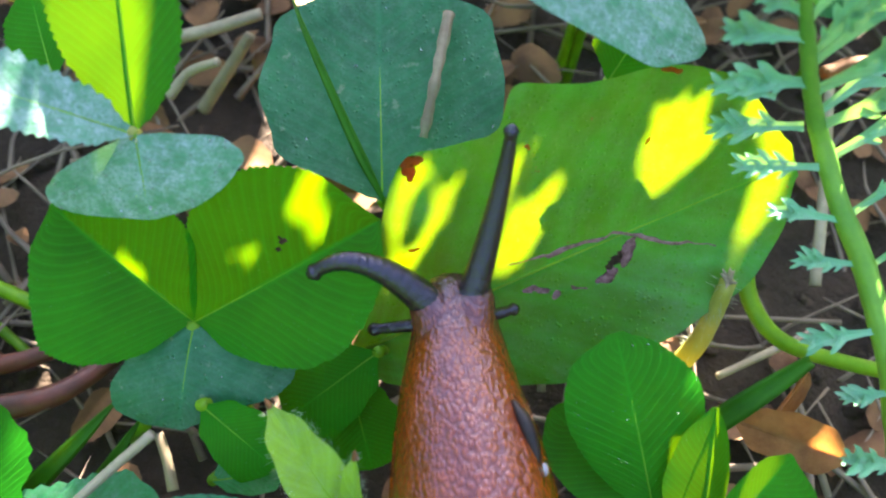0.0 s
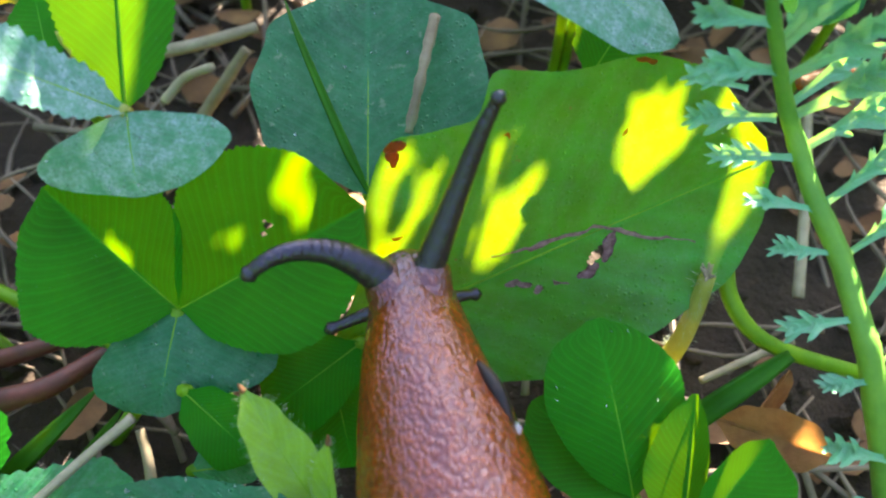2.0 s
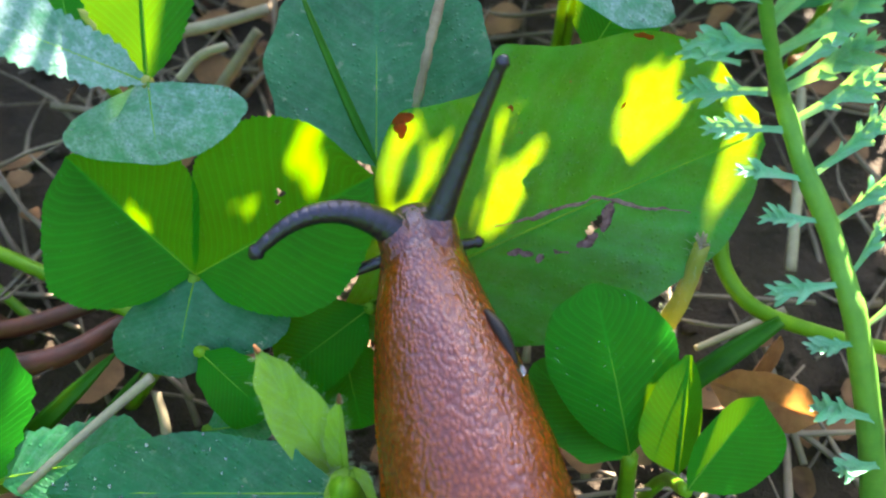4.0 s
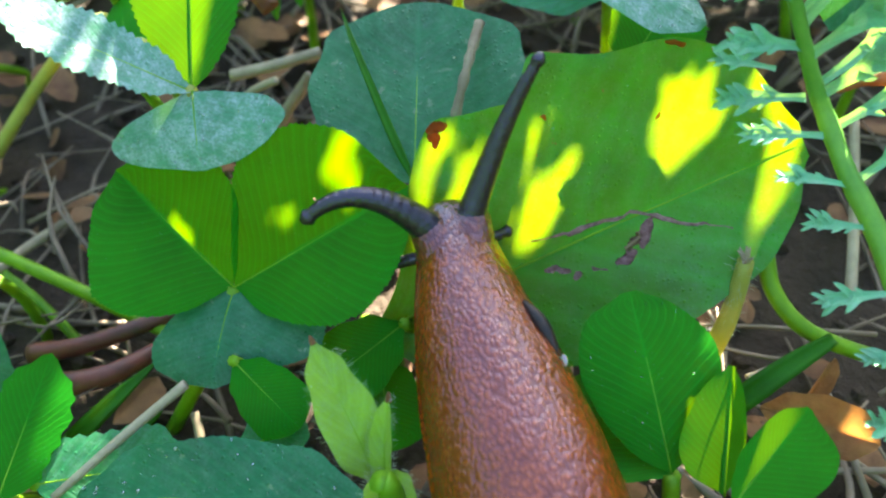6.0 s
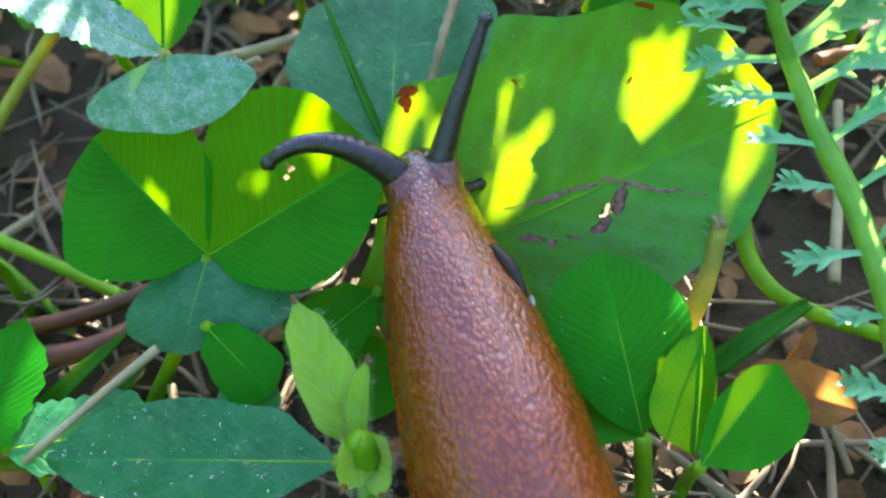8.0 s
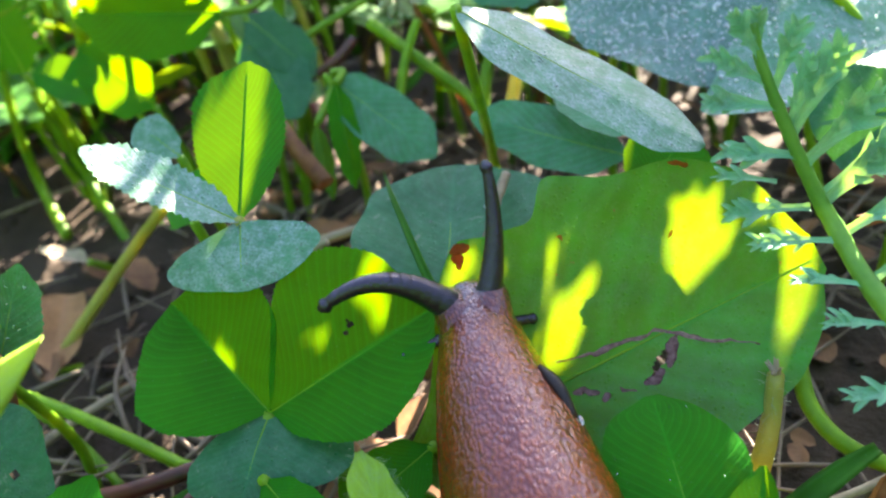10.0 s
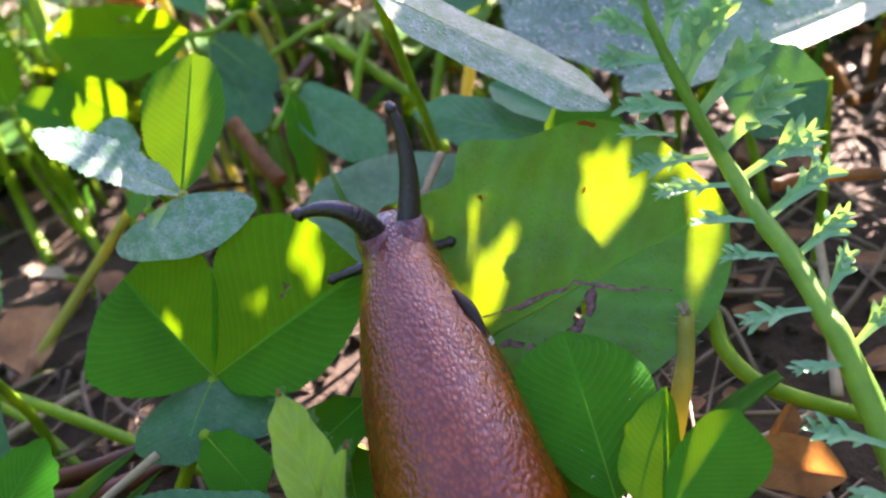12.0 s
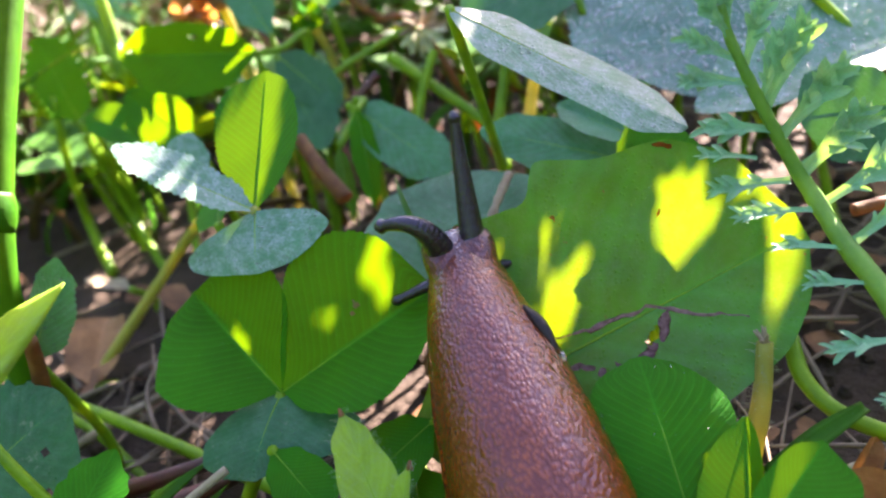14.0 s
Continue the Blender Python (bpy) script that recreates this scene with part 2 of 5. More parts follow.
def tube(name, points, r0, r1, material, parent=None, label="", sides=8, count=14, knots=0.0, bulge=0.0):
    off = shift(parent)
    bm = bmesh.new()
    add_tube(bm, [Vector(q) + off for q in points], r0, r1, sides, count, knots, bulge)
    return mesh_object(name, bm, material, parent, label)


def widths(values, s):
    """The half width at s: a soft line through evenly spaced values."""
    f = s * (len(values) - 1)
    k = min(int(f), len(values) - 2)
    u = f - k
    if len(values) < 8:
        u = u * u * (3 - 2 * u)
        return values[k] * (1 - u) + values[k + 1] * u
    a, b, c, d = values[max(k - 1, 0)], values[k], values[k + 1], values[min(k + 2, len(values) - 1)]
    return max(0.0, 0.5 * (2 * b + (c - a) * u + (2 * a - 5 * b + 4 * c - d) * u * u + (3 * b - a - 3 * c + d) * u**3))


def add_blade(bm, base, tip, facing, left, right, fold=0.0, bend=0.0, teeth=0.0, teeth_count=26, wave=0.0, ends=(0.5, 0.5), notch=0.0, rows=None, cols=8, twist=0.0, cup=(0.0, 0.0), holes=()):
    """A leaf's sheet. left and right: half widths along it, in parts of its length; fold: degrees by which the halves rise towards the face; bend: arch towards the face."""
    rows = rows or (int(teeth_count * 2.6) if teeth else 36)
    layer = bm.loops.layers.uv.get("leaf") or bm.loops.layers.uv.new("leaf")
    base, tip = Vector(base), Vector(tip)
    axis = tip - base
    length = axis.length
    axis.normalize()
    face = Vector(facing)
    face = (face - axis * face.dot(axis)).normalized()
    side = axis.cross(face)
    grid, marks = [], []
    for i in range(rows + 1):
        s = 0.45 * (0.5 - 0.5 * math.cos(math.pi * i / rows)) + 0.55 * i / rows
        env = min(1.0, s / 0.16) ** ends[0] * min(1.0, (1 - s) / 0.16) ** ends[1]
        row, mark = [], []
        for j in range(-cols, cols + 1):
            v = j / cols
            half = widths(left if v < 0 else right, s) * env
            edge = abs(v) ** 6
            saw = 1 + teeth * edge * (2 * ((s * teeth_count) % 1.0) - 1) if teeth else 1
            w = v * half * length * saw
            along = s * length * (1 - notch * s**7 * (1 - abs(v) ** 1.4))
            lift = abs(w) * math.tan(radians(fold)) + bend * length * 4 * s * (1 - s)
            q = base + axis * along + side * w
            if wave:
                lift += wave * length * (noise.noise(q * 110) * 0.7 + noise.noise(q * 260) * 0.3) * (0.25 + 0.75 * abs(v)) * min(1, s * 4)
            lift += math.sin(radians(twist) * s) * w + (cup[0] if v < 0 else cup[1]) * w * w / length
            row.append(bm.verts.new(q + face * lift))
            mark.append((s, v))
        grid.append(row)
        marks.append(mark)
    for i in range(rows):
        for j in range(2 * cols):
            s, v = (marks[i][j][0] + marks[i + 1][j][0]) / 2, (marks[i][j][1] + marks[i][j + 1][1]) / 2
            if any(((s - a) / r) ** 2 + ((v - b) / r / 2.2) ** 2 < 1 for a, b, r in holes):
                continue
            f = bm.faces.new((grid[i][j], grid[i][j + 1], grid[i + 1][j + 1], grid[i + 1][j]))
            for loop, (a, b) in zip(f.loops, ((i, j), (i, j + 1), (i + 1, j + 1), (i + 1, j))):
                loop[layer].uv = marks[a][b]
    return [grid[i][cols].co.copy() for i in range(0, rows + 1, 5)], face


def blade(name, base, tip, facing, left, right, material, parent, label="", rib=0.00012, rib_material=None, **shape):
    """A leaf as a part, with its raised midrib as a piece of its own."""
    off = shift(parent)
    bm = bmesh.new()
    line, face = add_blade(bm, Vector(base) + off, Vector(tip) + off, facing, left, right, **shape)
    ob = part(name, bm, material, parent, label)
    if rib:
        bm = bmesh.new()
        add_tube(bm, [q - face * rib * 0.45 for q in line[:-1]], rib, rib * 0.35, 6, 12)
        r = mesh_object("midrib", bm, rib_material or STEM, ob)
    return ob


def add_strap(bm, points, width, lift=25.0, up=(0, 0, 1), taper=1.0, count=18, root=1.0):
    """A blade of grass: a channelled strip with thickness, narrowing to its tip."""
    layer = bm.loops.layers.uv.get("leaf") or bm.loops.layers.uv.new("leaf")
    line, ways = smooth_line(points, count)
    rise, thick = math.tan(radians(lift)), width * 0.05
    rings = []
    for i, (q, w) in enumerate(zip(line, ways)):
        u = i / count
        half = width / 2 * (root + (1 - root) * min(1, u * 4)) * max(0.02, 1 - u**2.2 * taper)
        face = Vector(up)
        face = (face - w * face.dot(w)).normalized()
        side = w.cross(face)
        rings.append([bm.verts.new(q + side * (k * half) + face * (abs(k) * half * rise + h * thick)) for k, h in ((-1, 0), (-0.5, 0.6), (0, 1), (0.5, 0.6), (1, 0), (0.5, -0.6), (0, -1), (-0.5, -0.6))])
    for i in range(count):
        a, b = rings[i], rings[i + 1]
        for j in range(8):
            f = bm.faces.new((a[j], a[(j + 1) % 8], b[(j + 1) % 8], b[j]))
            for loop, (s, n) in zip(f.loops, ((i, j), (i, j + 1), (i + 1, j + 1), (i + 1, j))):
                loop[layer].uv = (s / count, abs((n % 8) - 4) / 2 - 1)
    bm.faces.new(rings[0][::-1])
    bm.faces.new(rings[-1])


def strap(name, points, width, material, parent=None, label="", **shape):
    off = shift(parent)
    bm = bmesh.new()
    add_strap(bm, [Vector(q) + off for q in points], width, **shape)
    return mesh_object(name, bm, material, parent, label)


def dew(leaf, count, small, large, seed, material=None):
    """Beads of dew that sit on a leaf's face."""
    rng = random.Random(seed)
    me = leaf.data
    ball = bmesh.new()
    bmesh.ops.create_icosphere(ball, subdivisions=1, radius=1.0)
    spots = [v.co.copy() for v in ball.verts]
    sides = [[v.index for v in f.verts] for f in ball.faces]
    ball.free()
    bm = bmesh.new()
    faces = [p for p in me.polygons if p.area > 1e-9]
    for p in rng.choices(faces, weights=[f.area for f in faces], k=count):
        corners = [me.vertices[i].co for i in p.vertices]
        a, b = rng.random(), rng.random()
        q = corners[0].lerp(corners[1], a).lerp(corners[3].lerp(corners[2], a), b)
        r = small + (large - small) * rng.random() ** 3
        turn = p.normal.to_track_quat("Z", "Y").to_matrix().to_4x4()
        m = Matrix.Translation(q + p.normal * r * 0.35) @ turn @ Matrix.Diagonal((r, r, r * 0.65, 1))
        made = [bm.verts.new(m @ v) for v in spots]
        for f in sides:
            bm.faces.new([made[i] for i in f])
    ob = mesh_object("dew", bm, material or WATER, leaf, "beads of dew, clear to whitish")
    ob.visible_shadow = False
    return ob


OVAL = (0.10, 0.26, 0.34, 0.36, 0.30)
ROUND = (0.16, 0.34, 0.46, 0.50, 0.42)
SLIM = (0.08, 0.16, 0.21, 0.19, 0.10)


# ---- ground ----
def height(x, y):
    near = 1 / (1 + (x * x + y * y) * 4)
    q = Vector((x, y, 0))
    return (noise.noise(q * 28) * 0.004 + noise.noise(q * 95) * 0.0018 + noise.noise(q * 260) * 0.0006) * near - 0.002 * (1 - near)


def ground():
    bm = bmesh.new()
    steps = 110
    axis = [math.copysign(abs(u) * 0.22 + 40 * abs(u) ** 9, u) for u in (2 * i / steps - 1 for i in range(steps + 1))]
    grid = [[bm.verts.new((x, y, height(x, y))) for x in axis] for y in axis]
    for i in range(steps):
        for j in range(steps):
            bm.faces.new((grid[i][j], grid[i][j + 1], grid[i + 1][j + 1], grid[i + 1][j]))
    tagged(mesh_object("ground", bm, SOIL), "dark crumbly soil under the weeds", "ground", kind="structure")


ground()


# ---- the slug ----
def wet_skin(name, low, high, crease, head=None, size=1.0):
    """Wet granular skin: raised worm-like grains under a film of slime."""
    k = Nodes(name)
    obj = k.add("TexCoord").outputs["Object"]
    m = k.add("Mapping")
    warp = k.add("VectorMath", operation="MULTIPLY_ADD")
    wob = k.add("TexNoise")
    k.put(wob.inputs["Vector"], obj)
    wob.inputs["Scale"].default_value = 900
    k.put(warp.inputs[0], wob.outputs["Color"])
    warp.inputs[1].default_value = (0.0005, 0.0005, 0.0005)
    k.put(warp.inputs[2], obj)
    k.put(m.inputs[0], warp.outputs[0])
    m.inputs["Scale"].default_value = (1.0, 0.62, 1.0)
    cells = k.add("TexVoronoi", feature="SMOOTH_F1")
    k.put(cells.inputs["Vector"], m.outputs[0])
    cells.inputs["Scale"].default_value = 2800 / size
    cells.inputs["Smoothness"].default_value = 0.2
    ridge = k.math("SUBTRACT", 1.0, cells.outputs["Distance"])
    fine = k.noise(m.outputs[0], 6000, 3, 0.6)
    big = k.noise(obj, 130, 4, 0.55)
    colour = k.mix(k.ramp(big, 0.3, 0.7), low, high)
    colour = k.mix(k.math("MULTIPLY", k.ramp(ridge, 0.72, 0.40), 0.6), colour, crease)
    if head:
        sep = k.add("SeparateXYZ")
        k.put(sep.inputs[0], obj)
        edge = k.math("ADD", sep.outputs[1], k.math("MULTIPLY", k.noise(obj, 500, 3), 0.004))
        colour = k.mix(k.math("MULTIPLY", k.ramp(edge, -0.0025, 0.0028), 0.8), colour, head)
    relief = k.math("ADD", ridge, k.math("MULTIPLY", fine, 0.18))
    k.put(k.bsdf.inputs["Base Color"], colour)
    k.put(k.bsdf.inputs["Roughness"], k.math("ADD", 0.13, k.math("MULTIPLY", fine, 0.12)))
    k.put(k.bsdf.inputs["Specular IOR Level"], 0.55)
    # Lilac tint puts the sky's colour into the sheen.
    k.put(k.bsdf.inputs["Specular Tint"], (0.74, 0.70, 1.0, 1.0))
    k.put(k.bsdf.inputs["Coat Weight"], 0.2)
    k.put(k.bsdf.inputs["Coat Roughness"], 0.07)
    k.put(k.bsdf.inputs["Coat IOR"], 1.5)
    normal = k.bump(relief, 0.75, 0.00016 * size)
    k.put(k.bsdf.inputs["Coat Normal"], normal)
    k.put(k.bsdf.inputs["Normal"], normal)
    return k


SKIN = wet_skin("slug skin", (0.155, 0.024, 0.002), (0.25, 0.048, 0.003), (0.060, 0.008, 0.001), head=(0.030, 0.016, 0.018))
SKIN.bsdf.inputs["Subsurface Weight"].default_value = 0.12
SKIN.bsdf.inputs["Subsurface Radius"].default_value = (0.004, 0.0015, 0.0006)
SKIN.bsdf.inputs["Subsurface Scale"].default_value = 0.4
SKIN = SKIN.mat
HORN = wet_skin("tentacle skin", (0.014, 0.007, 0.012), (0.036, 0.017, 0.022), (0.005, 0.003, 0.004), size=0.45).mat
EYE = plain_material("eye tip", (0.008, 0.006, 0.008), (0.02, 0.015, 0.018), 900, 0.2, 0.7)
PORE = plain_material("breathing hole", (0.010, 0.004, 0.003), (0.035, 0.012, 0.008), 900, 0.4, 0.3)

# Rows along the back, from the snout to the tail: y, width, height, middle's z, sideways.
SPINE = [
    (0.0030, 0.0010, 0.0010, 0.0000, 0.0), (0.0022, 0.0046, 0.0044, -0.0002, 0.0), (0.0004, 0.0064, 0.0060, -0.0003, 0.0),
    (-0.0030, 0.0080, 0.0078, -0.0006, 0.0), (-0.0080, 0.0104, 0.0104, -0.0011, 0.0), (-0.0150, 0.0130, 0.0132, -0.0019, 0.0002),
    (-0.0240, 0.0150, 0.0152, -0.0026, 0.0005), (-0.0360, 0.0158, 0.0158, -0.0038, 0.0010), (-0.0460, 0.0140, 0.0136, -0.0042, 0.0014),
    (-0.0550, 0.0100, 0.0098, -0.0046, 0.0020), (-0.0610, 0.0058, 0.0056, -0.0048, 0.0025), (-0.0650, 0.0012, 0.0012, -0.0050, 0.0028),
]


def slug():
    owner = thing("slug", (0, 0, 0), "wet reddish-brown slug with dark raised tentacles", "slug")
    bm = bmesh.new()
    rings, around, along = [], 64, 150
    for i in range(along + 1):
        f = i / along * (len(SPINE) - 1)
        k = min(int(f), len(SPINE) - 2)
        u = f - k
        rows = [SPINE[max(k - 1, 0)], SPINE[k], SPINE[k + 1], SPINE[min(k + 2, len(SPINE) - 1)]]
        y, w, h, z, x = (0.5 * (2 * b + (c - a) * u + (2 * a - 5 * b + 4 * c - d) * u * u + (3 * b - a - 3 * c + d) * u**3) for a, b, c, d in zip(*rows))
        ring = []
        for j in range(around):
            t = 2 * math.pi * j / around
            c, s = math.cos(t), math.sin(t)
            flat = 0.72 if s < 0 else 1.0
            q = Vector((x + w / 2 * c * (1.06 if s < 0 else 1.0), y, z + h / 2 * s * flat))
            n = Vector((c, 0, s))
            bumpy = noise.noise(Vector((q.x * 900, q.y * 420, q.z * 900))) * 0.00008 + noise.noise(Vector((q.x * 160, q.y * 110, q.z * 160))) * 0.0003
            ring.append(bm.verts.new(q + n * bumpy * min(1, w / 0.006)))
        rings.append(ring)
    for a, b in zip(rings, rings[1:]):
        for j in range(around):
            bm.faces.new((a[j], a[(j + 1) % around], b[(j + 1) % around], b[j]))
    bm.faces.new(rings[0][::-1])
    bm.faces.new(rings[-1])
    bmesh.ops.recalc_face_normals(bm, faces=bm.faces)
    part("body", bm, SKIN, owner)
    for side in (-1, 1):
        bm = bmesh.new()
        add_tube(bm, [(side * 0.0006, -0.0052, -0.0006), (side * 0.0013, -0.0024, 0.0006), (side * 0.0021, 0.0002, 0.0015), (side * 0.0025, 0.0012, 0.0019)], 0.0030, 0.0012, 20, 16)
        part("tentacle_collar", bm, SKIN, owner, "dark swollen root of a tentacle")
    bm = bmesh.new()
    add_tube(bm, [(0.0041, -0.0098, 0.0026), (0.0050, -0.0122, 0.0024), (0.0057, -0.0152, 0.0016)], 0.0002, 0.0002, 12, 12, bulge=0.00045)
    part("breathing_hole", bm, PORE, owner, "dark wet breathing hole in the side")
    bm = bmesh.new()
    bmesh.ops.create_icosphere(bm, subdivisions=2, radius=0.00036, matrix=Matrix.Translation((0.0061, -0.0154, 0.0015)) @ Matrix.Diagonal((0.7, 1.5, 0.8, 1)))
    part("slime_bead", bm, WATER, owner, "clear bead of slime")
    return owner


# Segments of the tentacles: (how many, radius at the root, radius at the tip, length of one).
HORNS = {"left_upper": (15, 0.00172, 0.00060, 0.0014), "right_upper": (15, 0.00150, 0.00050, 0.0016), "left_lower": (3, 0.00075, 0.00048, 0.0018), "right_lower": (3, 0.00075, 0.00048, 0.0014)}


def horns(owner):
    made = {}
    for key, (count, r0, r1, length) in HORNS.items():
        chain = []
        for i in range(count):
            a, b = r0 + (r1 - r0) * (i / count) ** 0.7, r0 + (r1 - r0) * ((i + 1) / count) ** 0.7
            bm = bmesh.new()
            c, e = a + (a - b) * 0.5, b - (a - b) * 0.5
            rows = [(-length * 0.95, c * 0.6), (-length * 0.88, c * 0.97), (-length * 0.5, a), (0, (a + b) / 2), (length * 0.4, b), (length * 0.75, e * 0.90), (length * 0.95, e * 0.55)]
            if i == count - 1:
                rows[4:] = [(length * 0.1, b), (length * 0.35, b * 1.25), (length / 2, b * 1.35), (length / 2 + b * 0.6, b * 1.0), (length / 2 + b * 0.95, b * 0.4)]
            rings = []
            for z, r in rows:
                rings.append([bm.verts.new((r * math.cos(t), r * math.sin(t), z + noise.noise(Vector((t, z * 3000, i))) * 0.00006)) for t in (2 * math.pi * j / 16 for j in range(16))])
            for p, q in zip(rings, rings[1:]):
                for j in range(16):
                    bm.faces.new((p[j], p[(j + 1) % 16], q[(j + 1) % 16], q[j]))
            bm.faces.new(rings[0][::-1])
            bm.faces.new(rings[-1])
            seg = part("tentacle_piece", bm, HORN, owner, "dark wrinkled tentacle")
            if i == count - 1:
                bm = bmesh.new()
                bmesh.ops.create_uvsphere(bm, u_segments=14, v_segments=10, radius=b * 0.95)
                bmesh.ops.translate(bm, verts=bm.verts, vec=(0, 0, length / 2 + b * 0.35))
                mesh_object("eye", bm, EYE, seg, "black eye tip")
            chain.append(seg)
        made[key] = chain
    return made


SLUG = slug()
PIECES = horns(SLUG)


SCAR = plain_material("leaf scar", (0.10, 0.035, 0.035), (0.34, 0.18, 0.18), 1500, 0.6, 0.3)


# ---- clover and other leaves near the slug ----
def clover_a():
    c = Vector((-0.0229, -0.0054, 0.0196))
    o = thing("clover", (c.x, c.y, 0), "three-leaved green clover lit from behind", "clover")
    blade("leaflet", c, (-0.0343, 0.0021, 0.0288), (0.1, -0.72, 0.69), (0.0, 0.25, 0.37, 0.45, 0.505, 0.535, 0.55, 0.51, 0.455, 0.39, 0.31, 0.21, 0.0), (0.0, 0.14, 0.25, 0.36, 0.45, 0.50, 0.52, 0.52, 0.50, 0.46, 0.40, 0.30, 0.0), CLOVER, o, fold=26, bend=0.02, wave=0.012, teeth=0.022, teeth_count=40, ends=(0, 0), cols=12)
    blade("leaflet", c, (-0.0050, 0.0013, 0.0277), (-0.05, -0.72, 0.69), (0.0, 0.12, 0.21, 0.305, 0.405, 0.475, 0.505, 0.51, 0.505, 0.475, 0.42, 0.31, 0.0), (0.0, 0.16, 0.24, 0.305, 0.35, 0.39, 0.395, 0.39, 0.365, 0.325, 0.265, 0.18, 0.0), CLOVER, o, fold=24, bend=0.02, wave=0.012, teeth=0.022, teeth_count=40, ends=(0, 0), cols=24, holes=((0.60, -0.28, 0.016), (0.56, -0.22, 0.010)))
    low = blade("leaflet", c, (-0.0242, -0.0146, 0.0153), (0.0, -0.45, 0.9), (0.20, 0.72, 0.93, 0.975, 0.97, 0.96, 0.90, 0.83, 0.67, 0.45, 0.30, 0.17, 0.04), (0.05, 0.227, 0.332, 0.415, 0.498, 0.563, 0.607, 0.653, 0.692, 0.683, 0.668, 0.60, 0.35), DARK, o, fold=-6, bend=0.08, wave=0.03, ends=(0, 0), cols=14, teeth=0.012, teeth_count=22)
    dew(low, 60, 0.00004, 0.00013, 4)
    tube("petiole", [c, c + Vector((-0.004, -0.004, -0.008)), (c.x - 0.012, c.y - 0.006, -0.002)], 0.0007, 0.0009, STEM, o)


def clover_b():
    c = Vector((-0.0241, 0.0035, 0.0377))
    o = thing("clover", (c.x, c.y, 0), "clover with a dewy front leaflet and sunlit back leaflets", "clover")
    front = blade("leaflet", c, (-0.0236, -0.0014, 0.0325), (0.0, -0.75, 0.66), (0.30, 0.86, 1.02, 1.11, 1.16, 1.14, 1.06, 0.98, 0.90, 0.78, 0.64, 0.45, 0.08), (0.10, 0.30, 0.52, 0.71, 0.89, 1.03, 1.11, 1.17, 1.18, 1.14, 1.02, 0.74, 0.10), PALE, o, fold=-5, bend=0.04, ends=(0, 0), cols=18, teeth=0.012, teeth_count=24, wave=0.02)
    dew(front, 110, 0.00004, 0.00019, 3)
    blade("leaflet", c, (-0.025, 0.018, 0.0492), (-0.06, -0.62, 0.78), (0.0, 0.09, 0.16, 0.21, 0.25, 0.28, 0.30, 0.315, 0.325, 0.32, 0.29, 0.21, 0.03), (0.0, 0.10, 0.165, 0.215, 0.245, 0.265, 0.27, 0.265, 0.25, 0.225, 0.185, 0.13, 0.02), CLOVER, o, fold=7, teeth=0.05, teeth_count=26, wave=0.012, ends=(0, 0), cols=12)
    blade("leaflet", c, (-0.0388, 0.0040, 0.0470), (0.2, -0.3, 0.95), (0.06, 0.13, 0.16, 0.14, 0.10), (0.06, 0.14, 0.18, 0.16, 0.10), PALE, o, fold=6, wave=0.03, teeth=0.12, teeth_count=20)
    tube("petiole", [c, (-0.0442, 0.0276, 0.0280), (-0.0595, 0.0317, 0.0150), (-0.0750, 0.0225, -0.0010)], 0.0006, 0.0010, YELLOW_STEM, o, "yellowing leaf stalk")


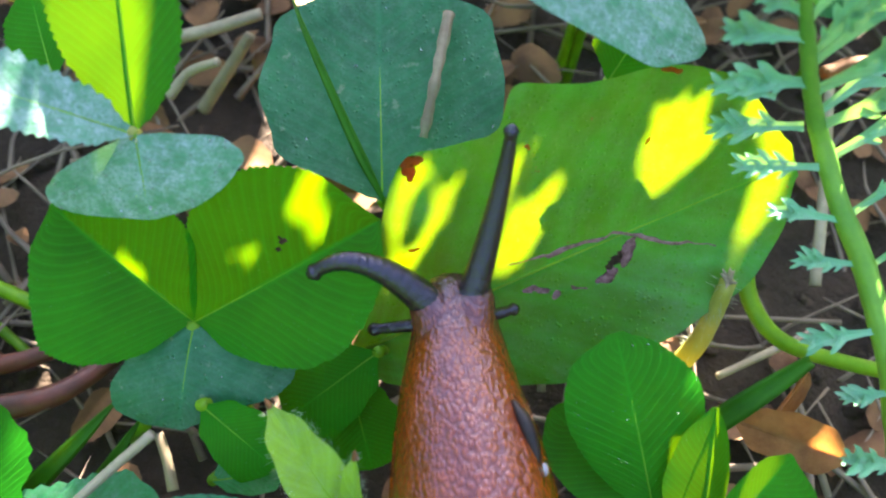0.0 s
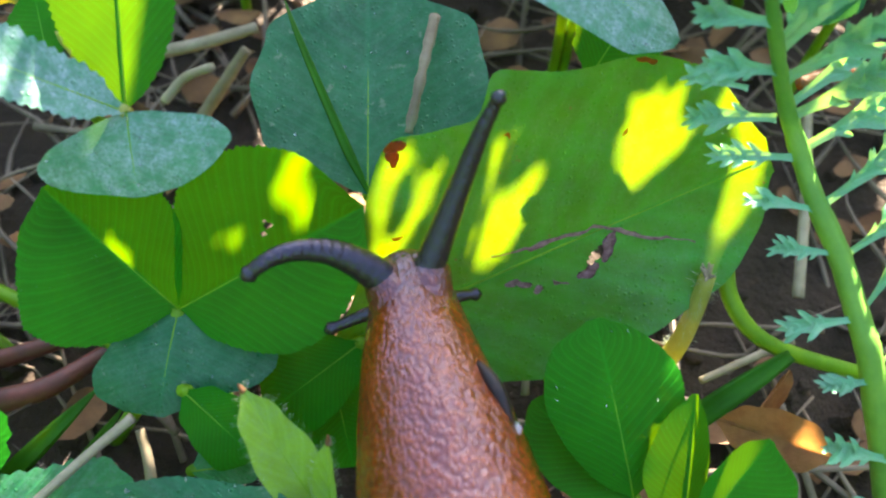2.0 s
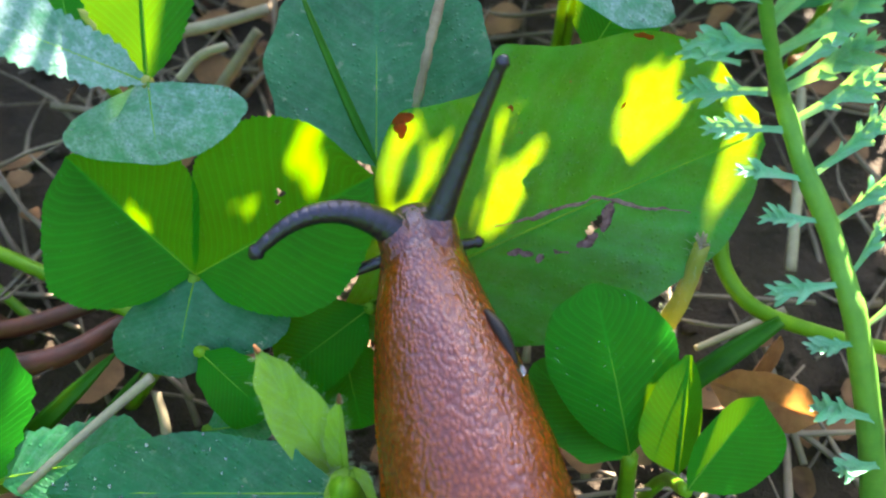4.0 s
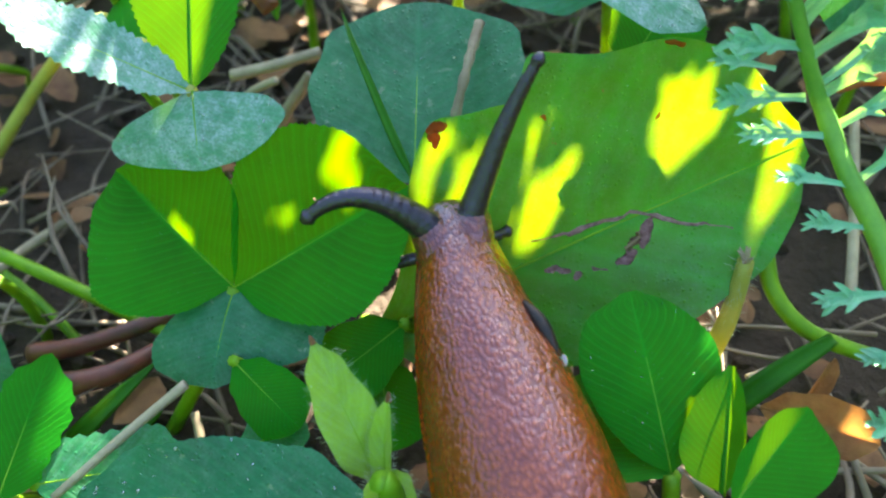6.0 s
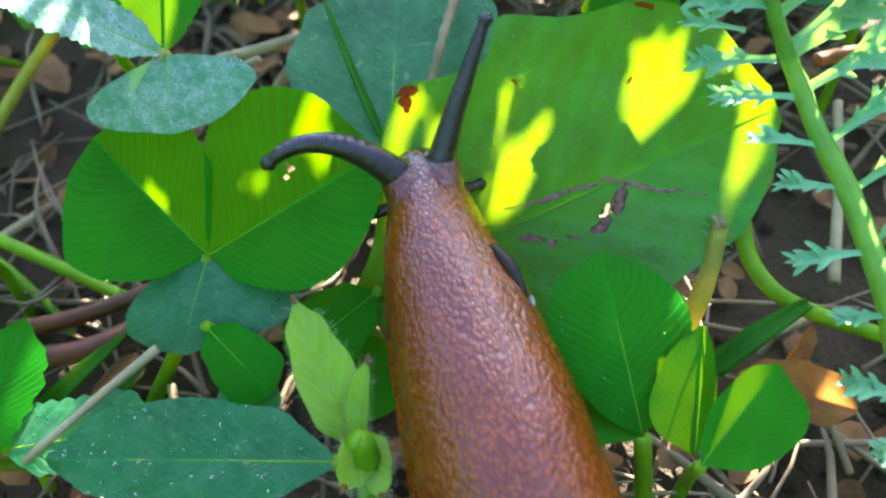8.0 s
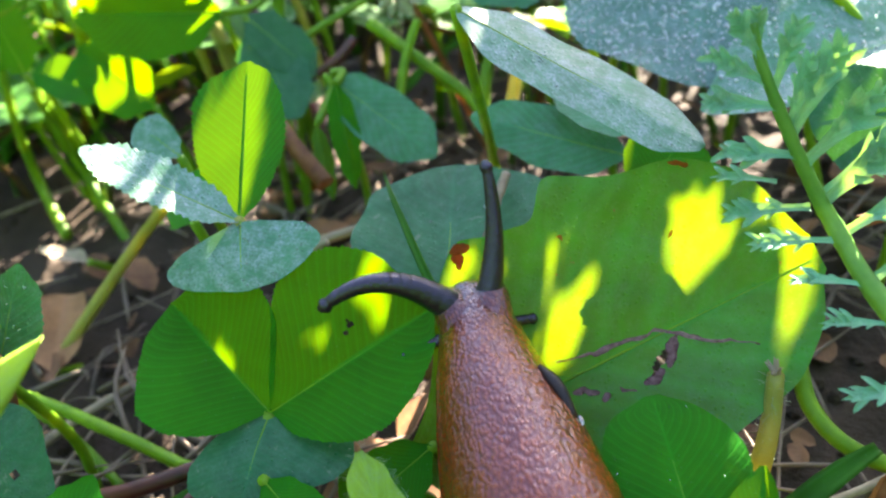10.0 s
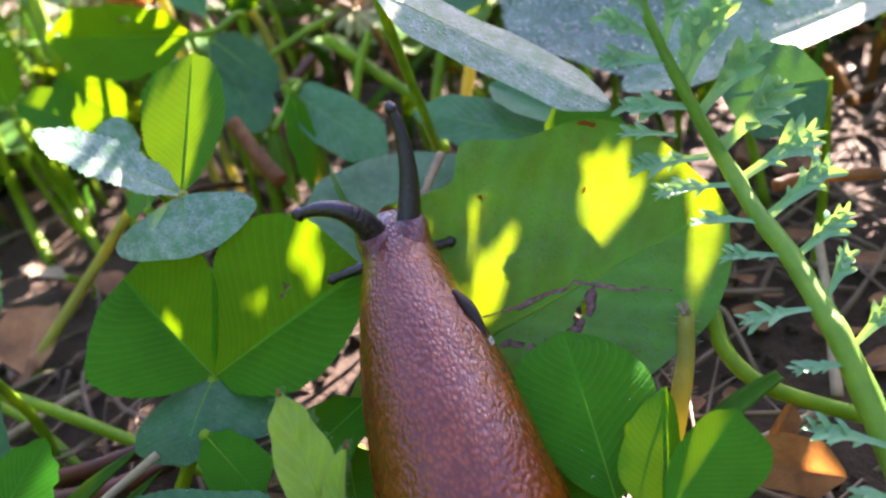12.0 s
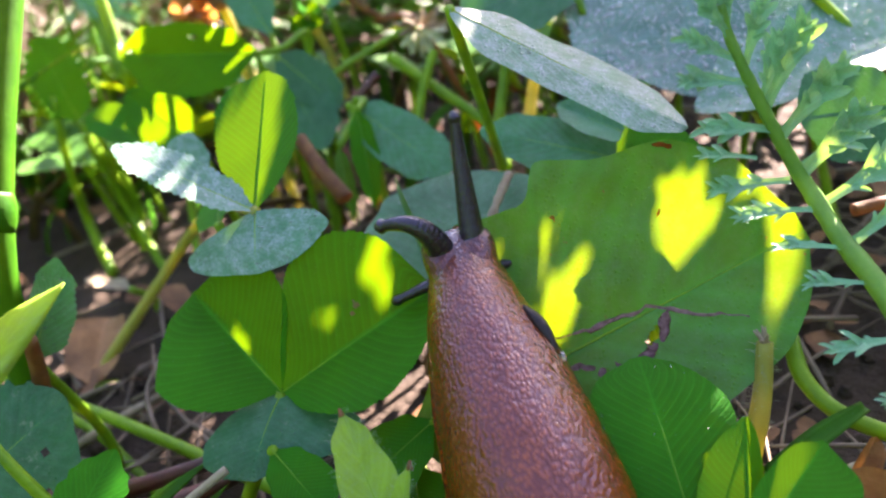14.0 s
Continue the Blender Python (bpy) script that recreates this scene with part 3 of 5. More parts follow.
def broad_leaf():
    b = Vector((-0.0095, -0.0073, 0.0140))
    o = thing("broad_leaf_plant", (b.x, b.y + 0.01, 0), "broad bright green leaf with dark scars and bitten edge", "leaf")
    tip = Vector((0.0329, 0.0072, 0.0279))
    front = Vector((0.12, -0.845, 0.52))
    off = shift(o)
    bm = bmesh.new()
    line, face = add_blade(
        bm, b + off, tip + off, front,
        (0.0, 0.04, 0.09, 0.166, 0.263, 0.335, 0.376, 0.362, 0.352, 0.350, 0.412, 0.392, 0.362, 0.345, 0.336, 0.318, 0.277, 0.215, 0.05),
        (0.0, 0.089, 0.125, 0.153, 0.182, 0.204, 0.219, 0.232, 0.243, 0.243, 0.242, 0.242, 0.239, 0.23, 0.22, 0.204, 0.17, 0.12, 0.03),
        fold=3, bend=-0.015, wave=0.02, rows=150, cols=36, ends=(0, 0), cup=(0.12, 1.1),
    )
    # A bite eaten through the blade beside a scar.
    bite = Vector((0.0172, 0.0005, 0.0205)) + off
    along, across = Vector((0.66, 0.35, 0.66)).normalized(), Vector((0.75, -0.30, -0.59)).normalized()
    eaten = []
    for f in bm.faces:
        d = f.calc_center_median() - bite
        if abs(d.dot(face)) < 0.004 and (d.dot(along) / 0.0013) ** 2 + (d.dot(across) / 0.00048) ** 2 < 1 + 0.5 * noise.noise(f.calc_center_median() * 2500):
            eaten.append(f)
    bmesh.ops.delete(bm, geom=eaten, context="FACES")
    leaf = part("leaf", bm, BROAD, o)
    bm = bmesh.new()
    add_tube(bm, [q - face * 0.00006 for q in line[:-1]], 0.00026, 0.00006, 6, 20)
    mesh_object("midrib", bm, STEM, leaf)
    dew(leaf, 1500, 0.00003, 0.00007, 5)
    patches = (
        ("scar", SCAR, "purple-brown scar along a vein", 0.00050, [((0.0065, -0.0006, 0.0214), (0.0114, 0.0005, 0.0219), (0.0168, 0.0019, 0.0229), (0.0220, 0.0020, 0.0219), (0.0269, 0.0022, 0.0211)), ((0.0130, -0.0012, 0.0188), (0.0137, -0.0013, 0.0184), (0.0145, -0.0014, 0.0181))]),
        ("scar", SCAR, "purple-brown scar round a bite", 0.0013, [((0.0190, 0.0020, 0.0226), (0.0181, 0.0008, 0.0209), (0.0178, 0.0001, 0.0199)), ((0.0176, -0.0001, 0.0197), (0.0166, -0.0004, 0.0193), (0.0156, -0.0010, 0.0185))]),
        ("scar", SCAR, "small dark purple blotch", 0.0009, [((0.0083, -0.0021, 0.0185), (0.0096, -0.0018, 0.0187), (0.0108, -0.0019, 0.0182)), ((0.0113, -0.0018, 0.0182), (0.0117, -0.0020, 0.0179), (0.0119, -0.0022, 0.0176))]),
        ("dried_edge", RUST, "orange-red dried edge", 0.0012, [((-0.0036, 0.0050, 0.0322), (-0.0026, 0.0051, 0.0324), (-0.0012, 0.0053, 0.0326)), ((-0.0031, 0.0048, 0.0319), (-0.0025, 0.0044, 0.0313), (-0.0022, 0.0038, 0.0304))]),
        ("dried_edge", RUST, "orange-red dried edge", 0.0006, [((0.0184, 0.0112, 0.0376), (0.0194, 0.0112, 0.0374), (0.0204, 0.0112, 0.0372))]),
        ("rust_spot", RUST, "rusty brown spot", 0.00035, [((0.0074, 0.0062, 0.0321), (0.0078, 0.0062, 0.0321), (0.0081, 0.0060, 0.0319)), ((-0.0025, 0.0001, 0.0244), (-0.0021, 0.0001, 0.0244), (-0.0015, 0.0002, 0.0244)), ((0.0184, 0.0076, 0.0317), (0.0185, 0.0073, 0.0313), (0.0185, 0.0069, 0.0308))]),
    )
    for name, mat, label, wide, lines in patches:
        for points in lines:
            flat = [leaf.closest_point_on_mesh(Vector(q) + off)[1] for q in points]
            bm = bmesh.new()
            add_strap(bm, flat, wide, lift=0, up=face, taper=0.75, count=26, root=0.3)
            for v in bm.verts:
                v.co += Vector((noise.noise(v.co * 900), noise.noise(v.co * 900 + Vector((5, 5, 5))), noise.noise(v.co * 900 + Vector((9, 2, 4))))) * 0.0005
                near = leaf.closest_point_on_mesh(v.co)
                v.co = near[1] + face * 0.00004
            mesh_object(name, bm, mat, leaf, label)
    tube("petiole", [b, b + Vector((-0.004, 0.004, -0.010)), (b.x - 0.004, b.y + 0.012, -0.002)], 0.0011, 0.0013, STEM, o)


def lower_clover():
    c = Vector((0.0196, -0.0215, 0.0150))
    o = thing("clover", (c.x, c.y, 0), "dark green clover with one folded sunlit leaflet", "clover")
    big = blade("leaflet", c, (0.0158, -0.0080, 0.0240), (0.0, -0.5, 0.86), (0.0, 0.11, 0.19, 0.24, 0.285, 0.32, 0.345, 0.36, 0.36, 0.345, 0.31, 0.24, 0.05), (0.0, 0.12, 0.22, 0.29, 0.34, 0.37, 0.38, 0.385, 0.375, 0.33, 0.265, 0.18, 0.04), CLOVER, o, fold=4, bend=0.05, wave=0.02, ends=(0, 0), cols=14, teeth=0.014, teeth_count=30, cup=(-0.25, -0.1), twist=-10)
    dew(big, 40, 0.00004, 0.00012, 8)
    blade("leaflet", (0.0238, -0.0235, 0.0155), (0.0246, -0.0140, 0.0215), (-0.45, -0.6, 0.66), (0.0, 0.22, 0.30, 0.32, 0.30, 0.26, 0.22, 0.14, 0.03), (0.0, 0.08, 0.13, 0.15, 0.16, 0.15, 0.13, 0.09, 0.02), CLOVER, o, fold=32, wave=0.04, ends=(0, 0))
    blade("leaflet", c, (0.0108, -0.0125, 0.0156), (0.2, -0.5, 0.9), (0.16, 0.3, 0.34, 0.32, 0.2), (0.16, 0.3, 0.34, 0.32, 0.2), CLOVER, o, fold=5)
    tube("petiole", [c, c + Vector((0.001, -0.003, -0.010)), (c.x + 0.003, c.y - 0.004, -0.002)], 0.0008, 0.0010, STEM, o)


def single_leaf(name, base, tip, facing, left, right, material, label, root=None, stalk=0.0006, category="leaf", beads=0, **shape):
    base = Vector(base)
    o = thing(name, (base.x, base.y, 0), label, category)
    leaf = blade("leaf", base, tip, facing, left, right, material, o, **shape)
    if beads:
        dew(leaf, beads, 0.00006 if beads < 400 else 0.00009, 0.00024 if beads < 400 else 0.00034, beads, WHITE_DEW if beads > 400 else None)
    root = Vector(root) if root else Vector((base.x, base.y + 0.004, -0.002))
    tube("stalk", [base, base * 0.45 + root * 0.55 + Vector((0.001, 0.002, 0)), root], stalk, stalk * 1.25, STEM, o)
    return o


clover_a()
clover_b()
broad_leaf()
lower_clover()
single_leaf("dark_leaf", (-0.0054, 0.0061, 0.0226), (-0.0061, 0.0276, 0.0298), (0, -0.6, 0.8), (0.20, 0.46, 0.52, 0.46, 0.3), (0.30, 0.52, 0.54, 0.5, 0.3), DARK, "dark green dewy leaf behind the slug", beads=50, wave=0.03, fold=6)
single_leaf("pale_leaf", (-0.0008, 0.0138, 0.0540), (0.0224, 0.0114, 0.0388), (0.1, -0.28, 0.95), (0.10, 0.145, 0.15, 0.14, 0.11), (0.10, 0.145, 0.15, 0.14, 0.11), PALE, "blue-grey oblong leaf catching the sun", beads=20, fold=-5, wave=0.02, root=(-0.006, 0.055, -0.002))
single_leaf("large_dewy_leaf", (0.0231, 0.0839, 0.0567), (0.0263, 0.0428, 0.0309), (0.05, -0.5, 0.85), (0.22, 0.36, 0.41, 0.40, 0.24), (0.22, 0.34, 0.38, 0.36, 0.24), DEWY, "broad blue-green leaf covered in dew", beads=3400, wave=0.02, fold=5, teeth=0.02, teeth_count=40)
single_leaf("round_dark_leaf", (0.0095, 0.0560, 0.0440), (-0.0085, 0.0630, 0.0490), (0.05, -0.6, 0.8), (0.20, 0.40, 0.46, 0.42, 0.26), (0.16, 0.32, 0.36, 0.34, 0.22), DARK, "round dark blue-green leaf with a bright toothed rim", teeth=0.05, teeth_count=34, wave=0.02, beads=60, root=(0.014, 0.062, -0.002))
single_leaf("silver_leaf", (0.0644, 0.0529, 0.0356), (0.0239, 0.0289, 0.0340), (-0.1, -0.6, 0.8), (0.05, 0.08, 0.09, 0.08, 0.06), SLIM[::-1], PALE, "narrow dewy leaf with a silvery sheen", beads=500, fold=8, root=(0.075, 0.05, -0.002))
single_leaf("shaded_leaf", (0.0496, 0.0346, 0.0300), (0.0357, 0.0275, 0.0322), (0, -0.8, 0.6), (0.2, 0.4, 0.42, 0.4, 0.3), (0.2, 0.34, 0.4, 0.36, 0.3), DARK, "dark blue-green leaf in the shade", teeth=0.03)
single_leaf("small_leaf", (-0.0284, 0.0513, 0.0339), (-0.0113, 0.0413, 0.0241), (0, -0.6, 0.8), (0.08, 0.17, 0.21, 0.2, 0.12), (0.08, 0.17, 0.21, 0.2, 0.12), LEAFLET, "small grey-green leaf with a brown tip", teeth=0.05)
single_leaf("hanging_leaf", (-0.0263, 0.0488, 0.0334), (-0.0240, 0.0402, 0.0201), (0.3, -0.8, 0.4), (0.06, 0.12, 0.14, 0.10, 0.05), (0.06, 0.12, 0.14, 0.10, 0.05), CLOVER, "narrow folded leaf hanging down, sunlit edge", fold=35, root=(-0.0274, 0.0512, 0.0342))
single_leaf("hanging_leaf", (-0.0288, 0.0436, 0.0294), (-0.0266, 0.0372, 0.0202), (0.3, -0.8, 0.4), (0.06, 0.10, 0.12, 0.09, 0.05), (0.06, 0.10, 0.12, 0.09, 0.05), GRASS, "narrow folded leaf hanging down, sunlit edge", fold=30, root=(-0.0281, 0.0509, 0.0339))
single_leaf("serrated_leaf", (-0.0436, 0.0631, 0.0406), (-0.0339, 0.0626, 0.0298), (0, -0.7, 0.7), (0.14, 0.26, 0.30, 0.26, 0.14), (0.14, 0.22, 0.26, 0.22, 0.14), DARK, "toothed dark green leaflet with dew", teeth=0.10, teeth_count=18)
single_leaf("serrated_leaf", (-0.0444, 0.0649, 0.0379), (-0.0364, 0.0569, 0.0248), (0.2, -0.8, 0.5), (0.14, 0.30, 0.34, 0.28, 0.18), (0.14, 0.26, 0.32, 0.28, 0.18), DARK, "toothed dark green leaflet in shade", teeth=0.08, teeth_count=18)
single_leaf("spotted_leaf", (-0.0470, 0.0627, 0.0417), (-0.0672, 0.0536, 0.0465), (0, -0.95, 0.2), (0.12, 0.26, 0.32, 0.28, 0.16), (0.12, 0.20, 0.24, 0.22, 0.14), CLOVER, "green leaflet with small holes, lit from behind", teeth=0.05, teeth_count=22, fold=10, cols=24, rows=90, holes=((0.46, 0.55, 0.040), (0.92, 0.25, 0.026)))
single_leaf("toothed_leaf", (-0.0930, 0.0715, 0.0314), (-0.0989, 0.0762, 0.0482), (0.1, -0.95, 0.2), (0.15, 0.30, 0.36, 0.32, 0.2), (0.2, 0.34, 0.38, 0.32, 0.2), CLOVER, "hairy toothed leaf glowing in the sun", teeth=0.34, teeth_count=11, wave=0.05, cols=12, rows=70)
single_leaf("bright_leaflet", (-0.0906, 0.0705, 0.0326), (-0.0751, 0.0673, 0.0268), (0.1, -0.5, 0.8), (0.12, 0.26, 0.3, 0.26, 0.14), (0.1, 0.2, 0.24, 0.2, 0.12), CLOVER, "small leaflet shining yellow-green in the sun", fold=12)
single_leaf("green_leaflet", (-0.0635, 0.0615, 0.0270), (-0.0776, 0.0671, 0.0368), (0.1, -0.95, 0.3), (0.14, 0.3, 0.34, 0.3, 0.16), (0.14, 0.3, 0.34, 0.3, 0.16), CLOVER, "green leaflet half in the shade", fold=8)
single_leaf("pale_leaflet", (-0.0399, 0.0236, 0.0357), (-0.0458, 0.0262, 0.0395), (0, -0.6, 0.8), OVAL, OVAL, PALE, "pale withered leaflet behind the clover")
single_leaf("grey_leaf", (0.0155, 0.0332, 0.0265), (-0.0049, 0.0372, 0.0321), (0, -0.6, 0.8), (0.1, 0.2, 0.22, 0.16, 0.1), (0.1, 0.16, 0.2, 0.18, 0.1), LEAFLET, "greyish leaf with dull dry veins", wave=0.03)
single_leaf("grey_leaf", (0.0168, 0.0329, 0.0297), (0.0061, 0.0389, 0.0337), (0.1, -0.6, 0.8), (0.1, 0.2, 0.24, 0.2, 0.1), (0.1, 0.2, 0.24, 0.2, 0.1), LEAFLET, "greyish leaf folded beneath another leaf", fold=20)
single_leaf("hidden_leaf", (0.0160, 0.0149, 0.0300), (0.0213, 0.0216, 0.0353), (0, -0.8, 0.6), ROUND, ROUND, CLOVER, "green leaf tucked behind the broad leaf", teeth=0.06)
single_leaf("narrow_leaf", (-0.0480, 0.0730, 0.0422), (-0.0592, 0.0825, 0.0615), (0.3, -0.8, 0.5), (0.08, 0.16, 0.18, 0.15, 0.08), (0.08, 0.16, 0.18, 0.15, 0.08), LEAFLET, "narrow blue-green leaf standing upright", fold=12)
single_leaf("round_leaflet", (-0.0377, 0.0787, 0.0441), (-0.0367, 0.0884, 0.0560), (0, -0.8, 0.6), ROUND, ROUND, LEAFLET, "round blue-green leaflet in the light")
single_leaf("holed_leaf", (-0.0614, -0.0191, 0.0145), (-0.0474, -0.0085, 0.0224), (0.2, -0.7, 0.7), (0.14, 0.26, 0.34, 0.36, 0.24), (0.20, 0.40, 0.50, 0.46, 0.24), DARK, "dark green leaf with small holes", wave=0.03, teeth=0.06, teeth_count=12, cols=20, rows=80, holes=((0.72, 0.35, 0.030), (0.60, 0.75, 0.022)))
single_leaf("scalloped_leaf", (-0.0403, -0.0241, 0.0126), (-0.0259, -0.0207, 0.0123), (0.0, -0.5, 0.9), (0.14, 0.26, 0.26, 0.28, 0.20), (0.14, 0.2, 0.2, 0.2, 0.1), MINT, "soft scalloped leaf, pale green and downy", teeth=0.10, teeth_count=9, wave=0.03)
single_leaf("long_dark_leaf", (-0.0069, -0.0261, 0.0172), (-0.0345, -0.0260, 0.0150), (0.0, -0.4, 0.9), (0.08, 0.12, 0.13, 0.12, 0.08), (0.10, 0.17, 0.20, 0.17, 0.08), DARK, "dark green dewy leaf with a pale sunlit streak", wave=0.06, fold=5, beads=120, teeth=0.02)
single_leaf("light_leaflet", (-0.0216, -0.0185, 0.0113), (-0.0143, -0.0179, 0.0128), (0.0, -0.5, 0.9), ROUND, (0.1, 0.2, 0.26, 0.24, 0.14), MINT, "small pale green round leaflet near soil")
single_leaf("shade_leaf", (-0.0217, -0.0130, 0.0181), (-0.0150, -0.0179, 0.0140), (0.1, -0.5, 0.8), OVAL, OVAL, CLOVER, "dark green leaf in deep shade")
single_leaf("shade_leaf", (-0.0057, -0.0073, 0.0167), (-0.0149, -0.0124, 0.0113), (0.0, -0.5, 0.8), OVAL, OVAL, CLOVER, "dark green leaf in deep shade")
single_leaf("shade_leaf", (-0.0090, -0.0083, 0.0114), (-0.0066, -0.0164, 0.0066), (0.0, -0.5, 0.8), ROUND, ROUND, CLOVER, "dark green leaf in deep shade")
single_leaf("back_leaf", (-0.0346, 0.0126, 0.0325), (-0.0394, 0.0242, 0.0332), (0.1, -0.9, 0.4), (0.12, 0.3, 0.36, 0.34, 0.2), (0.12, 0.3, 0.36, 0.34, 0.2), CLOVER, "green toothed leaf behind a dewy leaflet", teeth=0.06, teeth_count=20, wave=0.03)
single_leaf("toothed_leaf", (-0.0424, -0.0266, 0.0140), (-0.0397, -0.0132, 0.0189), (0.3, -0.7, 0.6), (0.12, 0.2, 0.24, 0.2, 0.1), (0.12, 0.22, 0.26, 0.22, 0.1), CLOVER, "green leaf with coarse teeth beside a straw", teeth=0.12, teeth_count=8, wave=0.03)
single_leaf("edge_leaf", (0.0236, -0.0256, 0.0181), (0.0301, -0.0183, 0.0223), (0.0, -0.5, 0.86), (0.0, 0.10, 0.16, 0.205, 0.21, 0.20, 0.185, 0.14, 0.02), (0.0, 0.19, 0.33, 0.39, 0.42, 0.44, 0.42, 0.33, 0.03), CLOVER, "green leaf with a sunlit rim", fold=8, ends=(0, 0), wave=0.02)


def sprout():
    b = Vector((-0.0069, -0.0267, 0.0146))
    o = thing("hairy_sprout", (b.x, b.y, 0), "young hairy yellow-green sprout with brown tips", "sprout")
    shapes = [
        ((-0.0076, -0.0240, 0.0152), (-0.0151, -0.0148, 0.0236), (0.25, -0.6, 0.75), 0.185, 12, 0.06),
        ((-0.0069, -0.0243, 0.0160), (-0.0074, -0.0186, 0.0217), (-0.4, -0.6, 0.6), 0.15, 30, 0.06),
        ((-0.0063, -0.0237, 0.0175), (-0.0072, -0.0304, 0.0194), (0.2, -0.5, 0.9), 0.26, 10, 0.0),
        ((-0.0063, -0.0237, 0.0175), (-0.0038, -0.0302, 0.0184), (-0.2, -0.5, 0.9), 0.22, 10, 0.0),
    ]
    for a, e, face, w, fold, bend in shapes:
        leaf = blade("leaf", a, e, face, (w * 0.5, w * 0.95, w, w * 0.75, w * 0.3), (w * 0.5, w * 0.9, w, w * 0.7, w * 0.3), FUZZY, o, fold=fold, bend=bend, rib=0.0002, ends=(0.5, 0.8))
        a, e = Vector(a) - Vector(o["origin"]), Vector(e) - Vector(o["origin"])
        axis = (e - a).normalized()
        side = axis.cross(Vector(face)).normalized()
        bm = bmesh.new()
        for i in range(150):
            s = random.random()
            sign = random.choice((-1, 1))
            half = widths((w * 0.5, w * 0.95, w, w * 0.75, w * 0.3), s) * (e - a).length * min(1, (1 - s) / 0.16) ** 0.8
            p = a + (e - a) * s + side * sign * half * random.uniform(0.8, 1) + Vector(face).normalized() * (half * math.tan(radians(fold)) * 0.9 + bend * (e - a).length * 4 * s * (1 - s))
            d = (side * sign + axis * random.uniform(0.1, 0.8) + Vector(face) * random.uniform(-0.3, 0.5)).normalized()
            add_tube(bm, [p, p + d * random.uniform(0.0004, 0.0009)], 0.000005, 0.000002, 3, 1)
        mesh_object("hairs", bm, HAIR, leaf, "fine whitish hairs")
        bm = bmesh.new()
        add_tube(bm, [e - axis * 0.0007, e - axis * 0.0002, e + axis * 0.0002], 0.00035, 0.0001, 8, 4)
        mesh_object("tip", bm, DEAD, leaf, "brown dried tip")
    tube("stalk", [b + Vector((0, 0, 0.007)), b + Vector((0.001, 0.0, 0.004)), (b.x + 0.001, b.y, -0.002)], 0.0010, 0.0013, STEM, o)
    return o


SPROUT = sprout()


# ---- grass, stems and litter ----
def stem(name, points, r0, r1, material, label, category="stem", joints=0, **more):
    base = Vector(points[-1])
    o = thing(name, (base.x, base.y, 0), label, category)
    tube("stalk", points, r0, r1, material, o, sides=10, count=22, **more)
    line, ways = smooth_line(points, 40)
    for i in range(joints):
        k = int((i + 0.7) / (joints + 0.4) * 40)
        off = shift(o)
        r = (r0 + (r1 - r0) * k / 40) * 1.16
        bm = bmesh.new()
        add_tube(bm, [line[k] + off - ways[k] * r * 0.9, line[k] + off, line[k] + off + ways[k] * r * 0.9], r * 0.85, r * 0.85, 10, 6, bulge=r * 0.15)
        part("node", bm, material, o)
    return o


def grass(points, width, label="green grass blade", material=None, **more):
    base = Vector(points[0])
    o = thing("grass_plant", (base.x, base.y, 0), label, "grass", "grass blades")
    strap("leaf", points, width, material or GRASS, o, **more)
    return o


stem("thick_stem", [(-0.0500, 0.0200, 0.0769), (-0.0511, 0.0138, 0.0659), (-0.0521, 0.0025, 0.0494), (-0.0525, -0.0045, 0.0369), (-0.0534, -0.0061, 0.0259), (-0.0550, -0.0062, 0.0179)], 0.0028, 0.0017, DEEP_STEM, "thick upright grass stem, sunlit along one side", joints=1)
stem("stem_base", [(-0.0484, -0.0086, 0.0306), (-0.0512, -0.0069, 0.0241), (-0.0537, -0.0064, 0.0176)], 0.0008, 0.0011, DEAD, "reddish dried base of a stem")
grass([(-0.0375, -0.0335, 0.0371), (-0.0325, -0.0274, 0.0415), (-0.0285, -0.0224, 0.0444)], 0.0048, "light green grass blade with hairy edge", FUZZY, up=(0.5, -0.5, 0.7), lift=18)
stem("runner", [(-0.0869, 0.0139, 0.0080), (-0.0668, 0.0098, 0.0080), (-0.0510, 0.0042, 0.0070), (-0.0358, -0.0022, 0.0060), (-0.0261, -0.0053, 0.0040)], 0.0009, 0.0008, STEM, "green creeping stem with sunlit spots", joints=2)
stem("runner", [(-0.0960, 0.0261, 0.0050), (-0.0690, 0.0119, 0.0040), (-0.0572, 0.0052, 0.0030), (-0.0460, -0.0031, 0.0020)], 0.0007, 0.0006, STEM, "thin creeping stem along the soil")
stem("red_runner", [(-0.0514, -0.0053, 0.0050), (-0.0443, -0.0043, 0.0060), (-0.0335, 0.0005, 0.0070), (-0.0300, 0.0070, 0.0060)], 0.0012, 0.0008, RED_STEM, "reddish creeping stem close to soil")
stem("red_runner", [(-0.0486, -0.0105, 0.0060), (-0.0406, -0.0083, 0.0060), (-0.0344, -0.0028, 0.0050)], 0.0016, 0.0009, RED_STEM, "reddish creeping stem close to soil")
stem("upright_stem", [(-0.0976, 0.0730, 0.0368), (-0.0999, 0.0719, 0.0227), (-0.1029, 0.0745, 0.0070), (-0.0938, 0.0640, 0.0000)], 0.0008, 0.0011, STEM, "yellow-green stem lit from behind", joints=1)
stem("upright_stem", [(-0.0922, 0.0703, 0.0287), (-0.0921, 0.0723, 0.0190), (-0.0903, 0.0732, 0.0064), (-0.0786, 0.0607, 0.0000)], 0.0007, 0.0010, STEM, "yellow-green stem lit from behind", joints=1)
